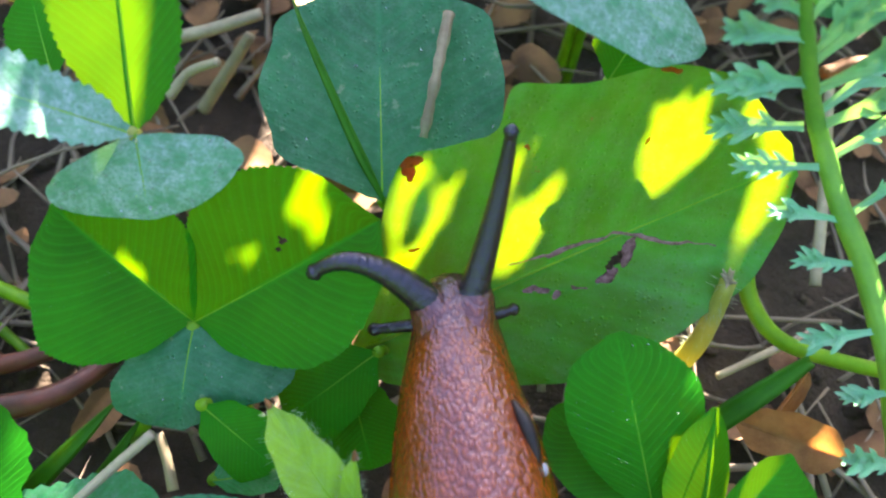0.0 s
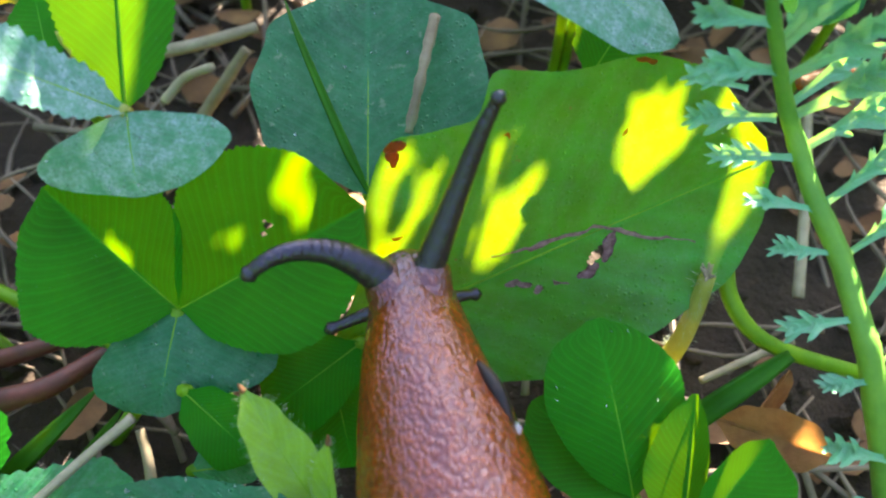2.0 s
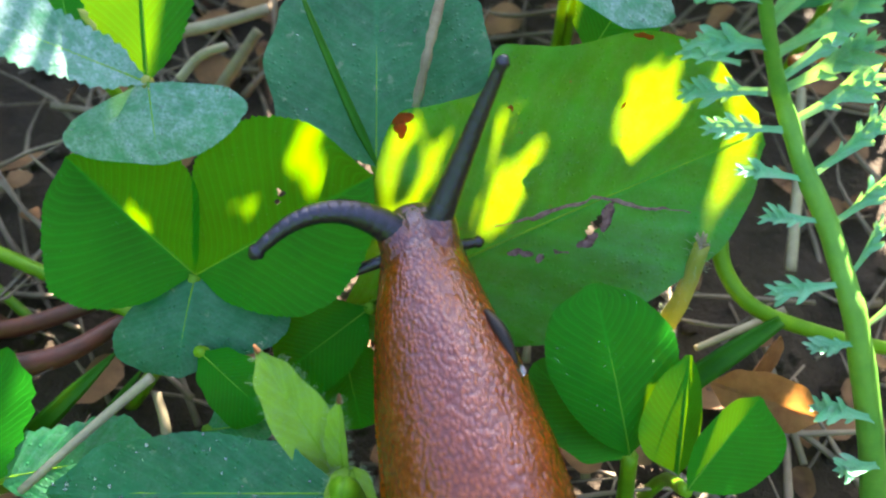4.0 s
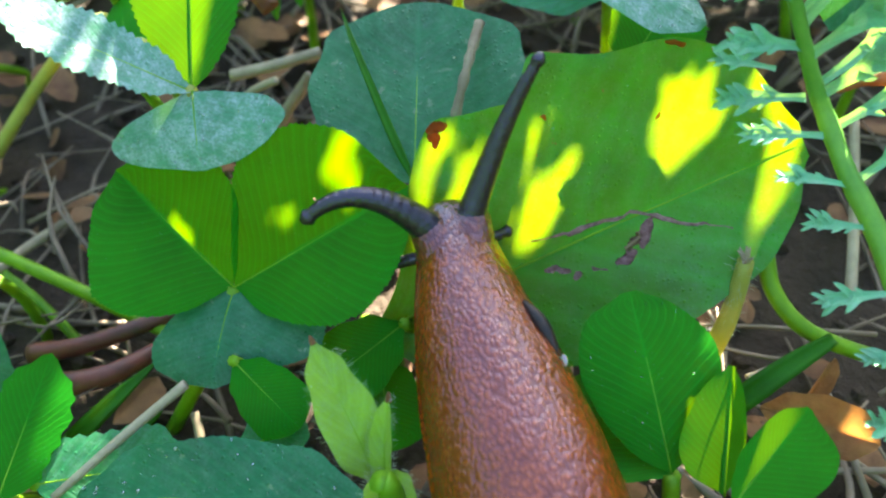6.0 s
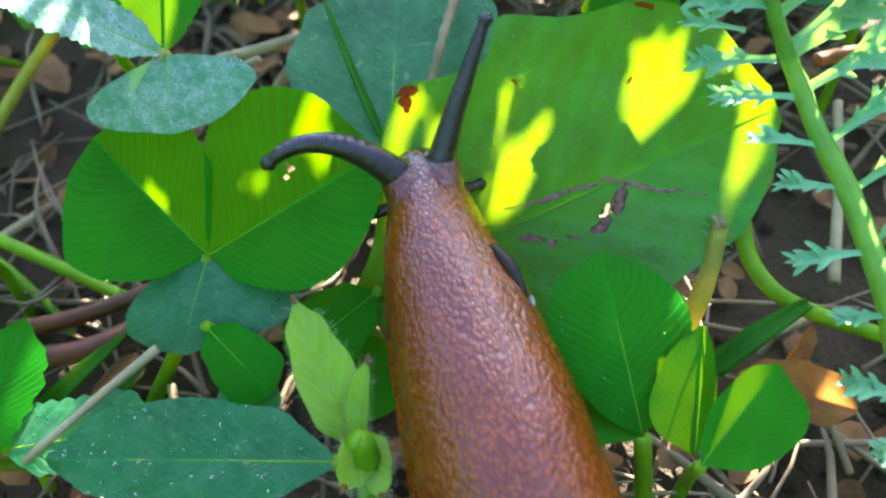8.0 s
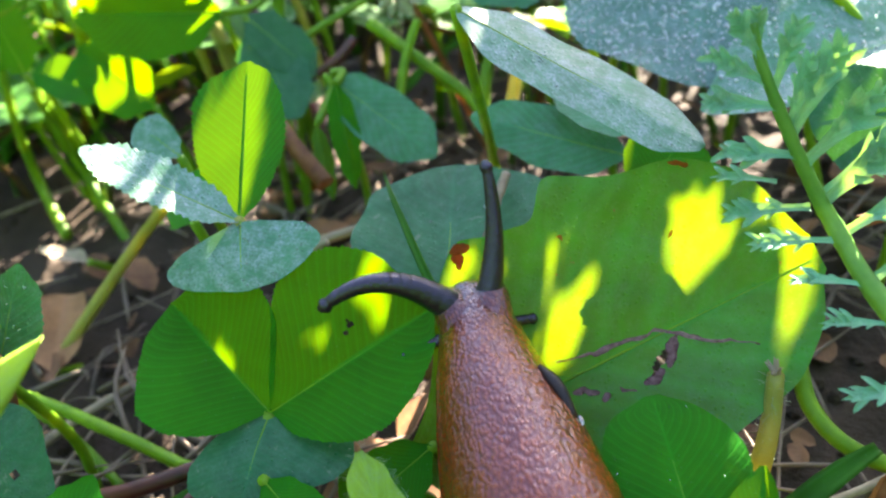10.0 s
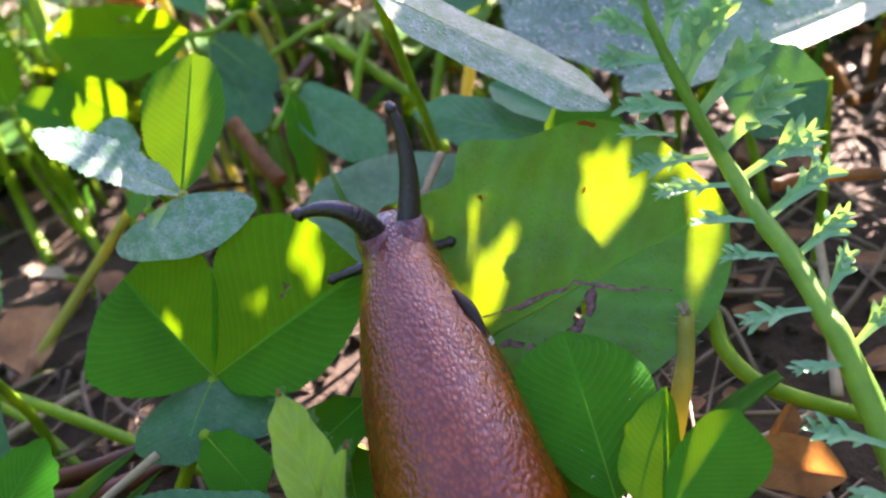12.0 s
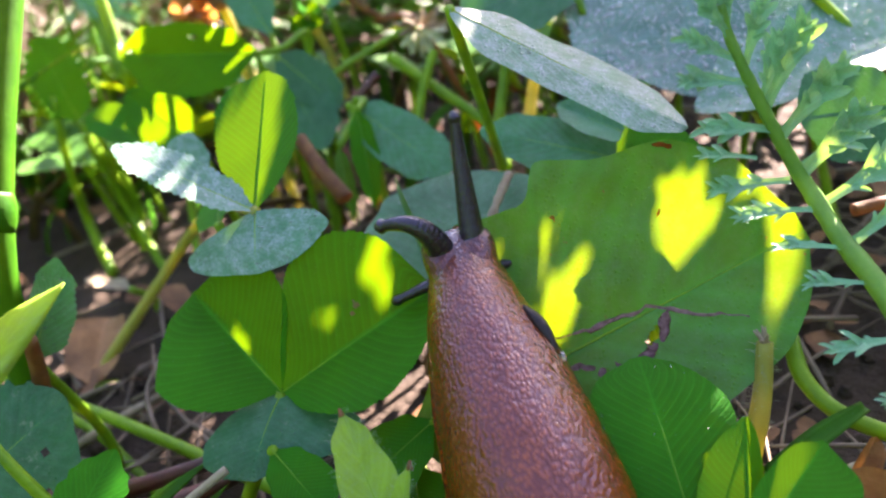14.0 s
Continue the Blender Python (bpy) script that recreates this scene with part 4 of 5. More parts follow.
stem("upright_stem", [(-0.0969, 0.0959, 0.0580), (-0.0938, 0.0909, 0.0467), (-0.0883, 0.0843, 0.0355)], 0.0012, 0.0011, STEM, "yellow-green stem lit from behind")
stem("leaf_stalk", [(-0.0472, 0.0625, 0.0416), (-0.0432, 0.0658, 0.0411), (-0.0402, 0.0716, 0.0416), (-0.0424, 0.0699, 0.0307)], 0.0006, 0.0007, STEM, "thin green stalk joining leaflets")
stem("bent_grass", [(-0.0229, 0.0615, 0.0380), (-0.0147, 0.0584, 0.0319), (-0.0073, 0.0552, 0.0261), (-0.0042, 0.0505, 0.0199)], 0.0010, 0.0008, STEM, "dark green bent grass stem")
stem("bent_grass", [(-0.0147, 0.0594, 0.0384), (-0.0170, 0.0560, 0.0331), (-0.0189, 0.0514, 0.0252)], 0.0007, 0.0008, STEM, "green grass stem among leaves")
stem("bent_grass", [(-0.0036, 0.0656, 0.0350), (-0.0053, 0.0618, 0.0286), (-0.0066, 0.0556, 0.0220)], 0.0009, 0.0010, STEM, "green grass stem among leaves")
stem("bent_grass", [(0.0003, 0.0695, 0.0314), (-0.0012, 0.0660, 0.0256), (-0.0030, 0.0597, 0.0189)], 0.0010, 0.0010, YELLOW_STEM, "yellow-green grass stem glowing in the sun")
stem("bent_grass", [(0.0342, 0.0566, 0.0545), (0.0388, 0.0492, 0.0445), (0.0456, 0.0451, 0.0358), (0.0497, 0.0425, 0.0268)], 0.0007, 0.0007, STEM, "thin dark green grass stem")
stem("twig", [(-0.0328, 0.0391, 0.0332), (-0.0295, 0.0358, 0.0296), (-0.0253, 0.0325, 0.0255)], 0.0011, 0.0013, DEAD, "orange-brown dead stem of a weed", "twig")
stem("twig", [(-0.0270, 0.0654, 0.0343), (-0.0300, 0.0632, 0.0318), (-0.0335, 0.0634, 0.0296)], 0.0008, 0.0010, RED_STEM, "short reddish-brown dead twig among leaves", "twig")
stem("pale_straw", [(-0.0228, 0.0339, 0.0140), (-0.0263, 0.0313, 0.0100), (-0.0302, 0.0294, 0.0050)], 0.0007, 0.0009, STRAW, "pale dry straw leaning on soil", "straw")
stem("pale_straw", [(-0.0326, 0.0312, 0.0160), (-0.0269, 0.0320, 0.0170), (-0.0207, 0.0336, 0.0180)], 0.0008, 0.0007, STRAW, "pale dry straw lying across stems", "straw")
stem("pale_straw", [(-0.0381, -0.0251, 0.0122), (-0.0313, -0.0197, 0.0154), (-0.0258, -0.0156, 0.0179)], 0.0004, 0.0005, STRAW, "pale dry straw leaning on leaves", "straw")
stem("pale_straw", [(-0.0293, -0.0126, 0.0060), (-0.0283, -0.0151, 0.0050), (-0.0275, -0.0181, 0.0040)], 0.0005, 0.0006, STRAW, "short white straw stub", "straw")
stem("pale_straw", [(-0.0636, 0.0037, 0.0040), (-0.0591, 0.0108, 0.0040), (-0.0531, 0.0181, 0.0040)], 0.0008, 0.0006, STRAW, "pale dry straw lying on soil", "straw")
stem("pale_straw", [(0.0477, 0.0292, 0.0100), (0.0465, 0.0179, 0.0060), (0.0447, 0.0063, 0.0020)], 0.0006, 0.0007, STRAW, "pale dry upright straw behind feathery plant", "straw")
stem("pale_straw", [(0.0302, -0.0062, 0.0060), (0.0363, -0.0034, 0.0060), (0.0407, -0.0017, 0.0070)], 0.0004, 0.0005, STRAW, "thin brown root-like straw", "straw")
stem("orange_straw", [(0.0408, 0.0221, 0.0220), (0.0449, 0.0234, 0.0220), (0.0529, 0.0225, 0.0220)], 0.0008, 0.0008, DEAD, "orange-brown dead stem lying sideways", "straw")
grass([(-0.0413, -0.0210, 0.0100), (-0.0348, -0.0161, 0.0141), (-0.0301, -0.0114, 0.0157)], 0.0022, "bright green grass blade near soil", up=(0.5, -0.4, 0.7))
grass([(-0.0348, -0.0196, 0.0085), (-0.0313, -0.0163, 0.0117), (-0.0286, -0.0123, 0.0129)], 0.0016, "bright green grass blade near soil", up=(0.5, -0.4, 0.7))
stem("curved_stem", [(0.0307, 0.0028, 0.0180), (0.0315, -0.0015, 0.0155), (0.0350, -0.0050, 0.0134), (0.0436, -0.0064, 0.0103), (0.0518, -0.0068, 0.0077)], 0.0009, 0.0008, STEM, "smooth green stem curving past dead leaves")
grass([(0.0269, -0.0130, 0.0132), (0.0311, -0.0107, 0.0158), (0.0355, -0.0082, 0.0173)], 0.0024, "cut grass blade with a brown end", up=(-0.3, -0.5, 0.8), taper=0.5, lift=35)


def hairy_stalk():
    top, low = Vector((0.0278, -0.0014, 0.0203)), Vector((0.0261, -0.0052, 0.0111))
    o = thing("hairy_stalk", (low.x, low.y, 0), "broken hairy stalk with a brown frayed end", "stalk")
    foot = Vector((low.x - 0.003, low.y - 0.002, -0.002))
    tube("stalk", [top, (top + low) / 2 + Vector((0.0003, 0, 0)), low, foot], 0.0008, 0.0012, YELLOW_STEM, o, sides=12)
    off = shift(o)
    bm = bmesh.new()
    for i in range(90):
        u = random.random()
        q = top.lerp(low, u)
        d = Vector((random.gauss(0, 1), random.gauss(0, 1), random.gauss(0, 0.4))).normalized()
        add_tube(bm, [q + off + d * 0.0008, q + off + d * random.uniform(0.0014, 0.0020)], 0.00003, 0.00001, 3, 1)
    part("hairs", bm, HAIR, o, "fine whitish hairs")
    bm = bmesh.new()
    for i in range(9):
        d = Vector((random.gauss(0, 0.5), random.gauss(0, 0.5), 1)).normalized()
        add_tube(bm, [top + off + d * -0.0004, top + off + d * 0.0006, top + off + d * random.uniform(0.001, 0.0018)], 0.0004, 0.00008, 5, 4)
    part("frayed_end", bm, STRAW, o, "brown frayed fibres")


hairy_stalk()


def dead_leaf():
    b = Vector((0.0295, -0.0124, 0.0112))
    o = thing("dead_leaf", (b.x, b.y, 0), "crumpled orange-brown dead leaf on the soil", "leaf")
    blade("leaf", b, (0.0395, -0.0165, 0.0122), (0.1, -0.6, 0.8), (0.10, 0.22, 0.28, 0.26, 0.16), (0.10, 0.2, 0.2, 0.22, 0.12), DEAD, o, rib=0.0002, rib_material=DEAD, wave=0.12, fold=14)
    blade("leaf", (0.0338, -0.0118, 0.0115), (0.0366, -0.0081, 0.0137), (0.6, -0.6, 0.4), (0.2, 0.3, 0.3, 0.26, 0.2), (0.2, 0.3, 0.3, 0.26, 0.2), DEAD, o, rib=0.0002, rib_material=DEAD, wave=0.15, fold=24)


dead_leaf()


# ---- the feathery plant ----
def feather_leaf(o, base, tip, facing, size=1.0):
    """A small cut leaf: a narrow stalk that widens into a wing with pointed, toothed lobes; size narrows it."""
    off = shift(o)
    a, e = Vector(base) + off, Vector(tip) + off
    axis = (e - a).normalized()
    length = (e - a).length
    face = Vector(facing)
    face = (face - axis * face.dot(axis)).normalized()
    side = axis.cross(face)
    bm = bmesh.new()
    wing = [w * size for w in (0.060, 0.050, 0.050, 0.06, 0.075, 0.095, 0.105, 0.09, 0.055, 0.0)]
    add_blade(bm, a, e, face, wing, wing, fold=18, rows=18, cols=3, bend=0.05, ends=(0, 0.4))
    lobe = [w * size for w in (0.26, 0.22, 0.20, 0.19, 0.18, 0.17, 0.14, 0.09, 0.0)]
    for u, reach, spread in ((0.36, 0.17, 0.9), (0.54, 0.27, 0.75), (0.70, 0.26, 0.65), (0.84, 0.19, 0.5)):
        for sign in (-1, 1):
            if u < 0.4 and random.random() < 0.6:
                continue
            p = a + axis * length * (u + random.gauss(0, 0.035)) + face * length * 0.2 * u * (1 - u) + side * sign * 0.02 * length
            d = (side * sign * spread + axis * 0.9 + face * random.uniform(-0.3, 0.6)).normalized()
            q = p + d * reach * length * random.uniform(0.75, 1.25)
            add_blade(bm, p, q, face, lobe, lobe, fold=18, rows=10, cols=2, ends=(0, 0.6), bend=0.08)
            if reach > 0.25:
                m = p.lerp(q, random.uniform(0.4, 0.6))
                add_blade(bm, m, m + (d + side * random.choice((-1, 1)) * 0.8).normalized() * reach * length * random.uniform(0.25, 0.4), face, lobe, lobe, rows=7, cols=2, ends=(0, 0.3))
    part("leaf", bm, FEATHERY, o)


def feathery_plant():
    line = [(0.0259, 0.0102, 0.0512), (0.0266, 0.0094, 0.0480), (0.0283, 0.0086, 0.0435), (0.0304, 0.0080, 0.0385), (0.0323, 0.0074, 0.0344), (0.0336, 0.0058, 0.0321), (0.0352, 0.0016, 0.0296), (0.0374, -0.0027, 0.0271), (0.0391, -0.0077, 0.0244), (0.0402, -0.0112, 0.0224), (0.0428, -0.0190, 0.0150), (0.0455, -0.0250, 0.0060)]
    root = Vector((0.047, -0.027, -0.002))
    o = thing("feathery_weed", (root.x, root.y, 0), "pale green feathery weed with deeply cut leaves", "plant")
    tube("stalk", [*line, root], 0.00045, 0.00140, PALE_STEM, o, sides=12, count=70, knots=0.00012)
    leaves = [
        ((0.0287, 0.0089, 0.0356), (0.0227, 0.0097, 0.0362), (0, -0.5, 0.9), 0.8),
        ((0.0316, 0.0074, 0.0335), (0.0234, 0.0081, 0.0327), (0, -0.6, 0.8), 0.9),
        ((0.0332, 0.0045, 0.0315), (0.0253, 0.0050, 0.0311), (0, -0.5, 0.9), 0.8),
        ((0.0352, 0.0005, 0.0292), (0.0287, 0.0015, 0.0293), (0, -0.3, 1), 0.9),
        ((0.0373, -0.0028, 0.0271), (0.0308, -0.0025, 0.0273), (0, -0.3, 1), 0.8),
        ((0.0391, -0.0079, 0.0245), (0.0315, -0.0089, 0.0240), (0, -0.3, 1), 0.8),
        ((0.0406, -0.0126, 0.0216), (0.0353, -0.0133, 0.0217), (0, -0.2, 1), 1.0),
        ((0.0423, -0.0183, 0.0172), (0.0353, -0.0179, 0.0194), (0, -0.2, 1), 1.0),
        ((0.0436, -0.0215, 0.0135), (0.0375, -0.0231, 0.0167), (0, -0.2, 1), 1.0),
        ((0.0318, 0.0078, 0.0340), (0.0408, 0.0149, 0.0361), (0.2, -0.6, 0.7), 0.75),
        ((0.0339, 0.0055, 0.0313), (0.0430, 0.0107, 0.0340), (0.3, -0.6, 0.7), 0.85),
        ((0.0357, 0.0010, 0.0292), (0.0434, 0.0067, 0.0320), (0.3, -0.7, 0.6), 0.9),
        ((0.0376, -0.0030, 0.0270), (0.0438, 0.0015, 0.0293), (0.3, -0.7, 0.6), 0.95),
        ((0.0391, -0.0075, 0.0245), (0.0427, -0.0022, 0.0274), (0.3, -0.7, 0.6), 0.9),
        ((0.0403, -0.0115, 0.0222), (0.0451, -0.0076, 0.0247), (0.3, -0.7, 0.6), 0.9),
        ((0.0303, 0.0080, 0.0388), (0.0227, 0.0074, 0.0399), (0, -0.6, 0.8), 1.16),
        ((0.0282, 0.0085, 0.0437), (0.0212, 0.0085, 0.0448), (0, -0.7, 0.7), 1.16),
        ((0.0274, 0.0090, 0.0458), (0.0219, 0.0090, 0.0491), (0, -0.8, 0.5), 1.16),
        ((0.0266, 0.0093, 0.0482), (0.0236, 0.0095, 0.0528), (0, -0.8, 0.5), 1.23),
        ((0.0265, 0.0096, 0.0486), (0.0262, 0.0108, 0.0527), (0, -0.8, 0.5), 1.23),
        ((0.0277, 0.0090, 0.0450), (0.0299, 0.0102, 0.0514), (0, -0.8, 0.5), 1.09),
        ((0.0292, 0.0084, 0.0413), (0.0311, 0.0095, 0.0486), (0, -0.8, 0.5), 1.09),
        ((0.0294, 0.0083, 0.0410), (0.0339, 0.0098, 0.0498), (0.2, -0.8, 0.5), 1.01),
        ((0.0306, 0.0078, 0.0380), (0.0373, 0.0086, 0.0452), (0.2, -0.7, 0.6), 1.09),
        ((0.0325, 0.0072, 0.0340), (0.0389, 0.0075, 0.0410), (0.2, -0.7, 0.6), 1.16),
    ]
    for a, e, f, size in leaves:
        feather_leaf(o, a, e, f, size)


feathery_plant()


def cut_leaf():
    o = thing("feathery_leaf", (-0.090, 0.085, 0), "small deeply cut green leaf among the stems", "leaf")
    for a, e in (((-0.0975, 0.086, 0.0571), (-0.0893, 0.086, 0.0489)), ((-0.0947, 0.086, 0.0539), (-0.0779, 0.086, 0.0507)), ((-0.0893, 0.086, 0.0489), (-0.0799, 0.086, 0.0472)), ((-0.0931, 0.086, 0.0513), (-0.0972, 0.086, 0.0483))):
        feather_leaf(o, a, e, (0.1, -0.8, 0.6), 0.8)
    tube("stalk", [(-0.0975, 0.086, 0.0571), (-0.0995, 0.089, 0.0371), (-0.094, 0.090, -0.002)], 0.0004, 0.0007, STEM, o)


cut_leaf()


# ---- flower head and dry bud in the background ----
def clover_flower():
    c = Vector((-0.0203, 0.0745, 0.0390))
    o = thing("clover_flower", (c.x, c.y, 0), "faded white clover flower with drooping brown florets", "flower")
    off = shift(o)
    for i in range(34):
        f = i / 34
        a = i * 2.399
        d = Vector((math.cos(a) * math.sin(f * 2.3 + 0.2), math.sin(a) * math.sin(f * 2.3 + 0.2), math.cos(f * 2.3 + 0.2) * -1)).normalized()
        bm = bmesh.new()
        p = c + off
        add_blade(bm, p + d * 0.0008, p + d * random.uniform(0.0042, 0.0056), Vector((d.y, -d.x, 0.3)), (0.1, 0.14, 0.16, 0.14, 0.08), (0.1, 0.14, 0.16, 0.14, 0.08), fold=35, rows=8, cols=2)
        part("floret", bm, HAIR if f < 0.55 else STRAW, o)
    tube("stalk", [c, (-0.0246, 0.0731, 0.0387), (-0.0374, 0.0669, 0.0340), (-0.0442, 0.0643, 0.0285)], 0.0006, 0.0007, STEM, o)


clover_flower()


def dry_bud(c, size, label, material, group=""):
    c = Vector(c)
    o = thing("dry_bud", (c.x, c.y, 0), label, "bud", group)
    off = shift(o)
    for i in range(11):
        a = i * 2.399
        d = Vector((math.cos(a) * 0.6, math.sin(a) * 0.6, random.uniform(-1, 0.4))).normalized()
        bm = bmesh.new()
        add_blade(bm, c + off, c + off + d * size * random.uniform(0.7, 1.1), Vector((d.y, -d.x, 0.4)), OVAL, OVAL, fold=30, rows=10, cols=3, wave=0.1)
        part("bract", bm, material, o)
    tube("stalk", [c, c + Vector((0.002, 0.003, -0.012)), (c.x + 0.004, c.y + 0.004, -0.002)], 0.0008, 0.0010, YELLOW_STEM, o)


dry_bud((-0.0628, 0.0822, 0.0522), 0.0075, "dry orange-brown seed head in sunlight", DEAD)


def flower_cluster():
    c = Vector((-0.0468, 0.0880, 0.0560))
    o = thing("flower_head", (c.x, c.y, 0), "yellow-green cluster of closed flower buds on a stalk", "flower")
    off = shift(o)
    rng = random.Random(21)
    for i in range(19):
        a, f = i * 2.399, (i + 0.5) / 19
        d = Vector((math.cos(a) * math.sqrt(f) * 1.1, math.sin(a) * math.sqrt(f) * 1.1, 0.9 - 1.1 * f)).normalized()
        p = c + off + d * 0.0012
        e = p + d * rng.uniform(0.0042, 0.0060)
        bm = bmesh.new()
        add_tube(bm, [p, p.lerp(e, 0.45), e], 0.0006, 0.0005, 7, 6, bulge=0.0007)
        for turn in (-1, 1):
            add_blade(bm, p, p + d * 0.0035 + Vector((d.y, -d.x, 0)) * 0.0012 * turn, Vector((d.y, -d.x, 0.2)), OVAL, OVAL, fold=20, rows=6, cols=2)
        part("bud", bm, BUD if i % 3 else FUZZY, o)
    tube("stalk", [c, c + Vector((-0.0003, 0, -0.006)), (-0.0460, 0.084, 0.044), (-0.0440, 0.080, 0.020), (-0.043, 0.078, -0.002)], 0.0008, 0.0009, STEM, o)


flower_cluster()
stem("yellow_stem", [(-0.0839, 0.092, 0.0701), (-0.0801, 0.092, 0.0600), (-0.0752, 0.092, 0.0507), (-0.0699, 0.092, 0.0418), (-0.0640, 0.093, 0.030), (-0.0560, 0.095, -0.002)], 0.0017, 0.0014, YELLOW_STEM, "thick yellowed stem glowing orange in the sun", joints=2)
stem("purple_stem", [(-0.0746, 0.096, 0.0584), (-0.0659, 0.096, 0.0472), (-0.0598, 0.096, 0.0380), (-0.0520, 0.097, 0.020), (-0.0480, 0.098, -0.002)], 0.0012, 0.0012, PURPLE_STEM, "purplish-red stem behind the leaves")
stem("orange_straw", [(-0.0400, 0.088, 0.0470), (-0.0310, 0.086, 0.0400), (-0.0220, 0.084, 0.0360), (-0.010, 0.086, 0.0)], 0.0007, 0.0006, DEAD, "orange-brown dead stem among the grass", "straw")
dry_bud((-0.0690, 0.0860, 0.0470), 0.0050, "dry orange-brown seed pod on a yellow stem", DEAD)
dry_bud((-0.0435, 0.0813, 0.0432), 0.0040, "green flower bud on a stalk", CLOVER)

grass([(-0.0050, 0.0053, 0.0233), (-0.0079, 0.0103, 0.0262), (-0.0124, 0.0193, 0.0304), (-0.0146, 0.0248, 0.0313)], 0.0011, "thin light green grass blade over a leaf", up=(0, -0.6, 0.8), root=0.3)
stem("pale_straw", [(0.0010, 0.0220, 0.0311), (-0.0002, 0.0156, 0.0296), (-0.0014, 0.0108, 0.0265)], 0.0006, 0.0004, STRAW, "shrivelled dry grass blade on a leaf", "straw", knots=0.0003)

single_leaf("rear_leaf", (-0.0532, -0.0047, 0.0250), (-0.0497, 0.0016, 0.0352), (0.1, -0.7, 0.7), (0.12, 0.2, 0.2, 0.18, 0.1), (0.14, 0.3, 0.34, 0.28, 0.14), LEAFLET, "grey-green toothed leaf behind a stem", teeth=0.06, teeth_count=16, beads=40)
single_leaf("curled_dead_leaf", (-0.0701, 0.0201, 0.0030), (-0.0762, 0.0366, 0.0060), (0.4, -0.8, 0.4), (0.16, 0.26, 0.28, 0.24, 0.16), (0.16, 0.22, 0.26, 0.22, 0.12), LITTER, "curled red-brown dead leaf", wave=0.14, fold=25, rib_material=LITTER)
single_leaf("bleached_leaf", (-0.0754, 0.0440, 0.0070), (-0.0871, 0.0479, 0.0080), (0.0, -0.2, 1.0), (0.06, 0.10, 0.16, 0.08, 0.05), (0.06, 0.14, 0.09, 0.12, 0.05), STRAW, "small bleached leaf shining in sun", rib_material=STRAW, wave=0.12, fold=18)
stem("young_stem", [(-0.0505, -0.0175, 0.0249), (-0.0474, -0.0187, 0.0209), (-0.0445, -0.0192, 0.0159)], 0.0006, 0.0007, STEM, "yellow-green young stem near the soil")
stem("pale_straw", [(-0.0297, 0.0218, 0.0180), (-0.0272, 0.0235, 0.0200), (-0.0236, 0.0234, 0.0220)], 0.0006, 0.0005, STRAW, "pale dry straw behind the clover", "straw")
stem("upright_stem", [(-0.0818, 0.0766, 0.0572), (-0.0798, 0.0730, 0.0448), (-0.0789, 0.0711, 0.0362), (-0.1239, 0.1270, 0.0000)], 0.0011, 0.0012, STEM, "yellow-green stem lit from behind", joints=1)


# ---- litter and the weeds around ----
LITTER_STRAW = plain_material("old straw", (0.03, 0.02, 0.014), (0.26, 0.19, 0.14), 60, 0.8, 0.2)

DRY_GRASS = plain_material("dry grass", (0.03, 0.018, 0.008), (0.11, 0.065, 0.025), 60, 0.7, 0.2, through_share=0.1, glow=(0.5, 0.3, 0.06))


def litter():
    rng = random.Random(4)
    bm = bmesh.new()
    for i in range(620):
        far = rng.random() ** 1.6
        x, y = rng.uniform(-1, 1) * (0.05 + 0.14 * far), rng.uniform(-0.05, 0.06 + 0.2 * far)
        a, n = rng.uniform(0, math.pi), rng.uniform(0.008, 0.035)
        d = Vector((math.cos(a), math.sin(a), rng.uniform(-0.12, 0.25)))
        p = Vector((x, y, height(x, y) + rng.uniform(0.0005, 0.004)))
        add_tube(bm, [p - d * n / 2, p + Vector((rng.gauss(0, 0.002), rng.gauss(0, 0.002), 0.0008)), p + d * n / 2], rng.uniform(0.0002, 0.0006), 0.00012, 6, 5, knots=0.00012)
    tagged(mesh_object("straw_litter", bm, LITTER_STRAW), "tangle of dry straws and roots on soil", "litter", kind="stuff")
    bm = bmesh.new()
    for i in range(420):
        far = rng.random() ** 1.5
        x, y = rng.uniform(-1, 1) * (0.05 + 0.14 * far), rng.uniform(-0.05, 0.06 + 0.2 * far)
        p = Vector((x, y, height(x, y) + rng.uniform(0.001, 0.004)))
        d = Vector((rng.gauss(0, 1), rng.gauss(0, 1), rng.uniform(-0.2, 0.5))).normalized() * rng.uniform(0.003, 0.008)
        add_blade(bm, p, p + d, (rng.gauss(0, 0.5), rng.gauss(0, 0.5), 1), OVAL, OVAL, rows=8, cols=3, wave=0.15, fold=rng.uniform(-20, 20))
    tagged(mesh_object("dead_leaf_litter", bm, LITTER), "brown crumbled dead leaves on the soil", "litter", kind="stuff")
    bm = bmesh.new()
    for i in range(700):
        x, y = rng.uniform(-0.12, 0.12), rng.uniform(-0.05, 0.16)
        m = Matrix.Translation((x, y, height(x, y) + 0.0003)) @ Euler((rng.random() * 3, rng.random() * 3, rng.random() * 3)).to_matrix().to_4x4()
        bmesh.ops.create_icosphere(bm, subdivisions=1, radius=rng.uniform(0.0005, 0.0018), matrix=m @ Matrix.Diagonal((1, rng.uniform(0.6, 1), rng.uniform(0.5, 0.9), 1)))
    tagged(mesh_object("soil_crumbs", bm, SOIL, smooth=False), "loose dark crumbs of soil", "soil", kind="stuff")


litter()


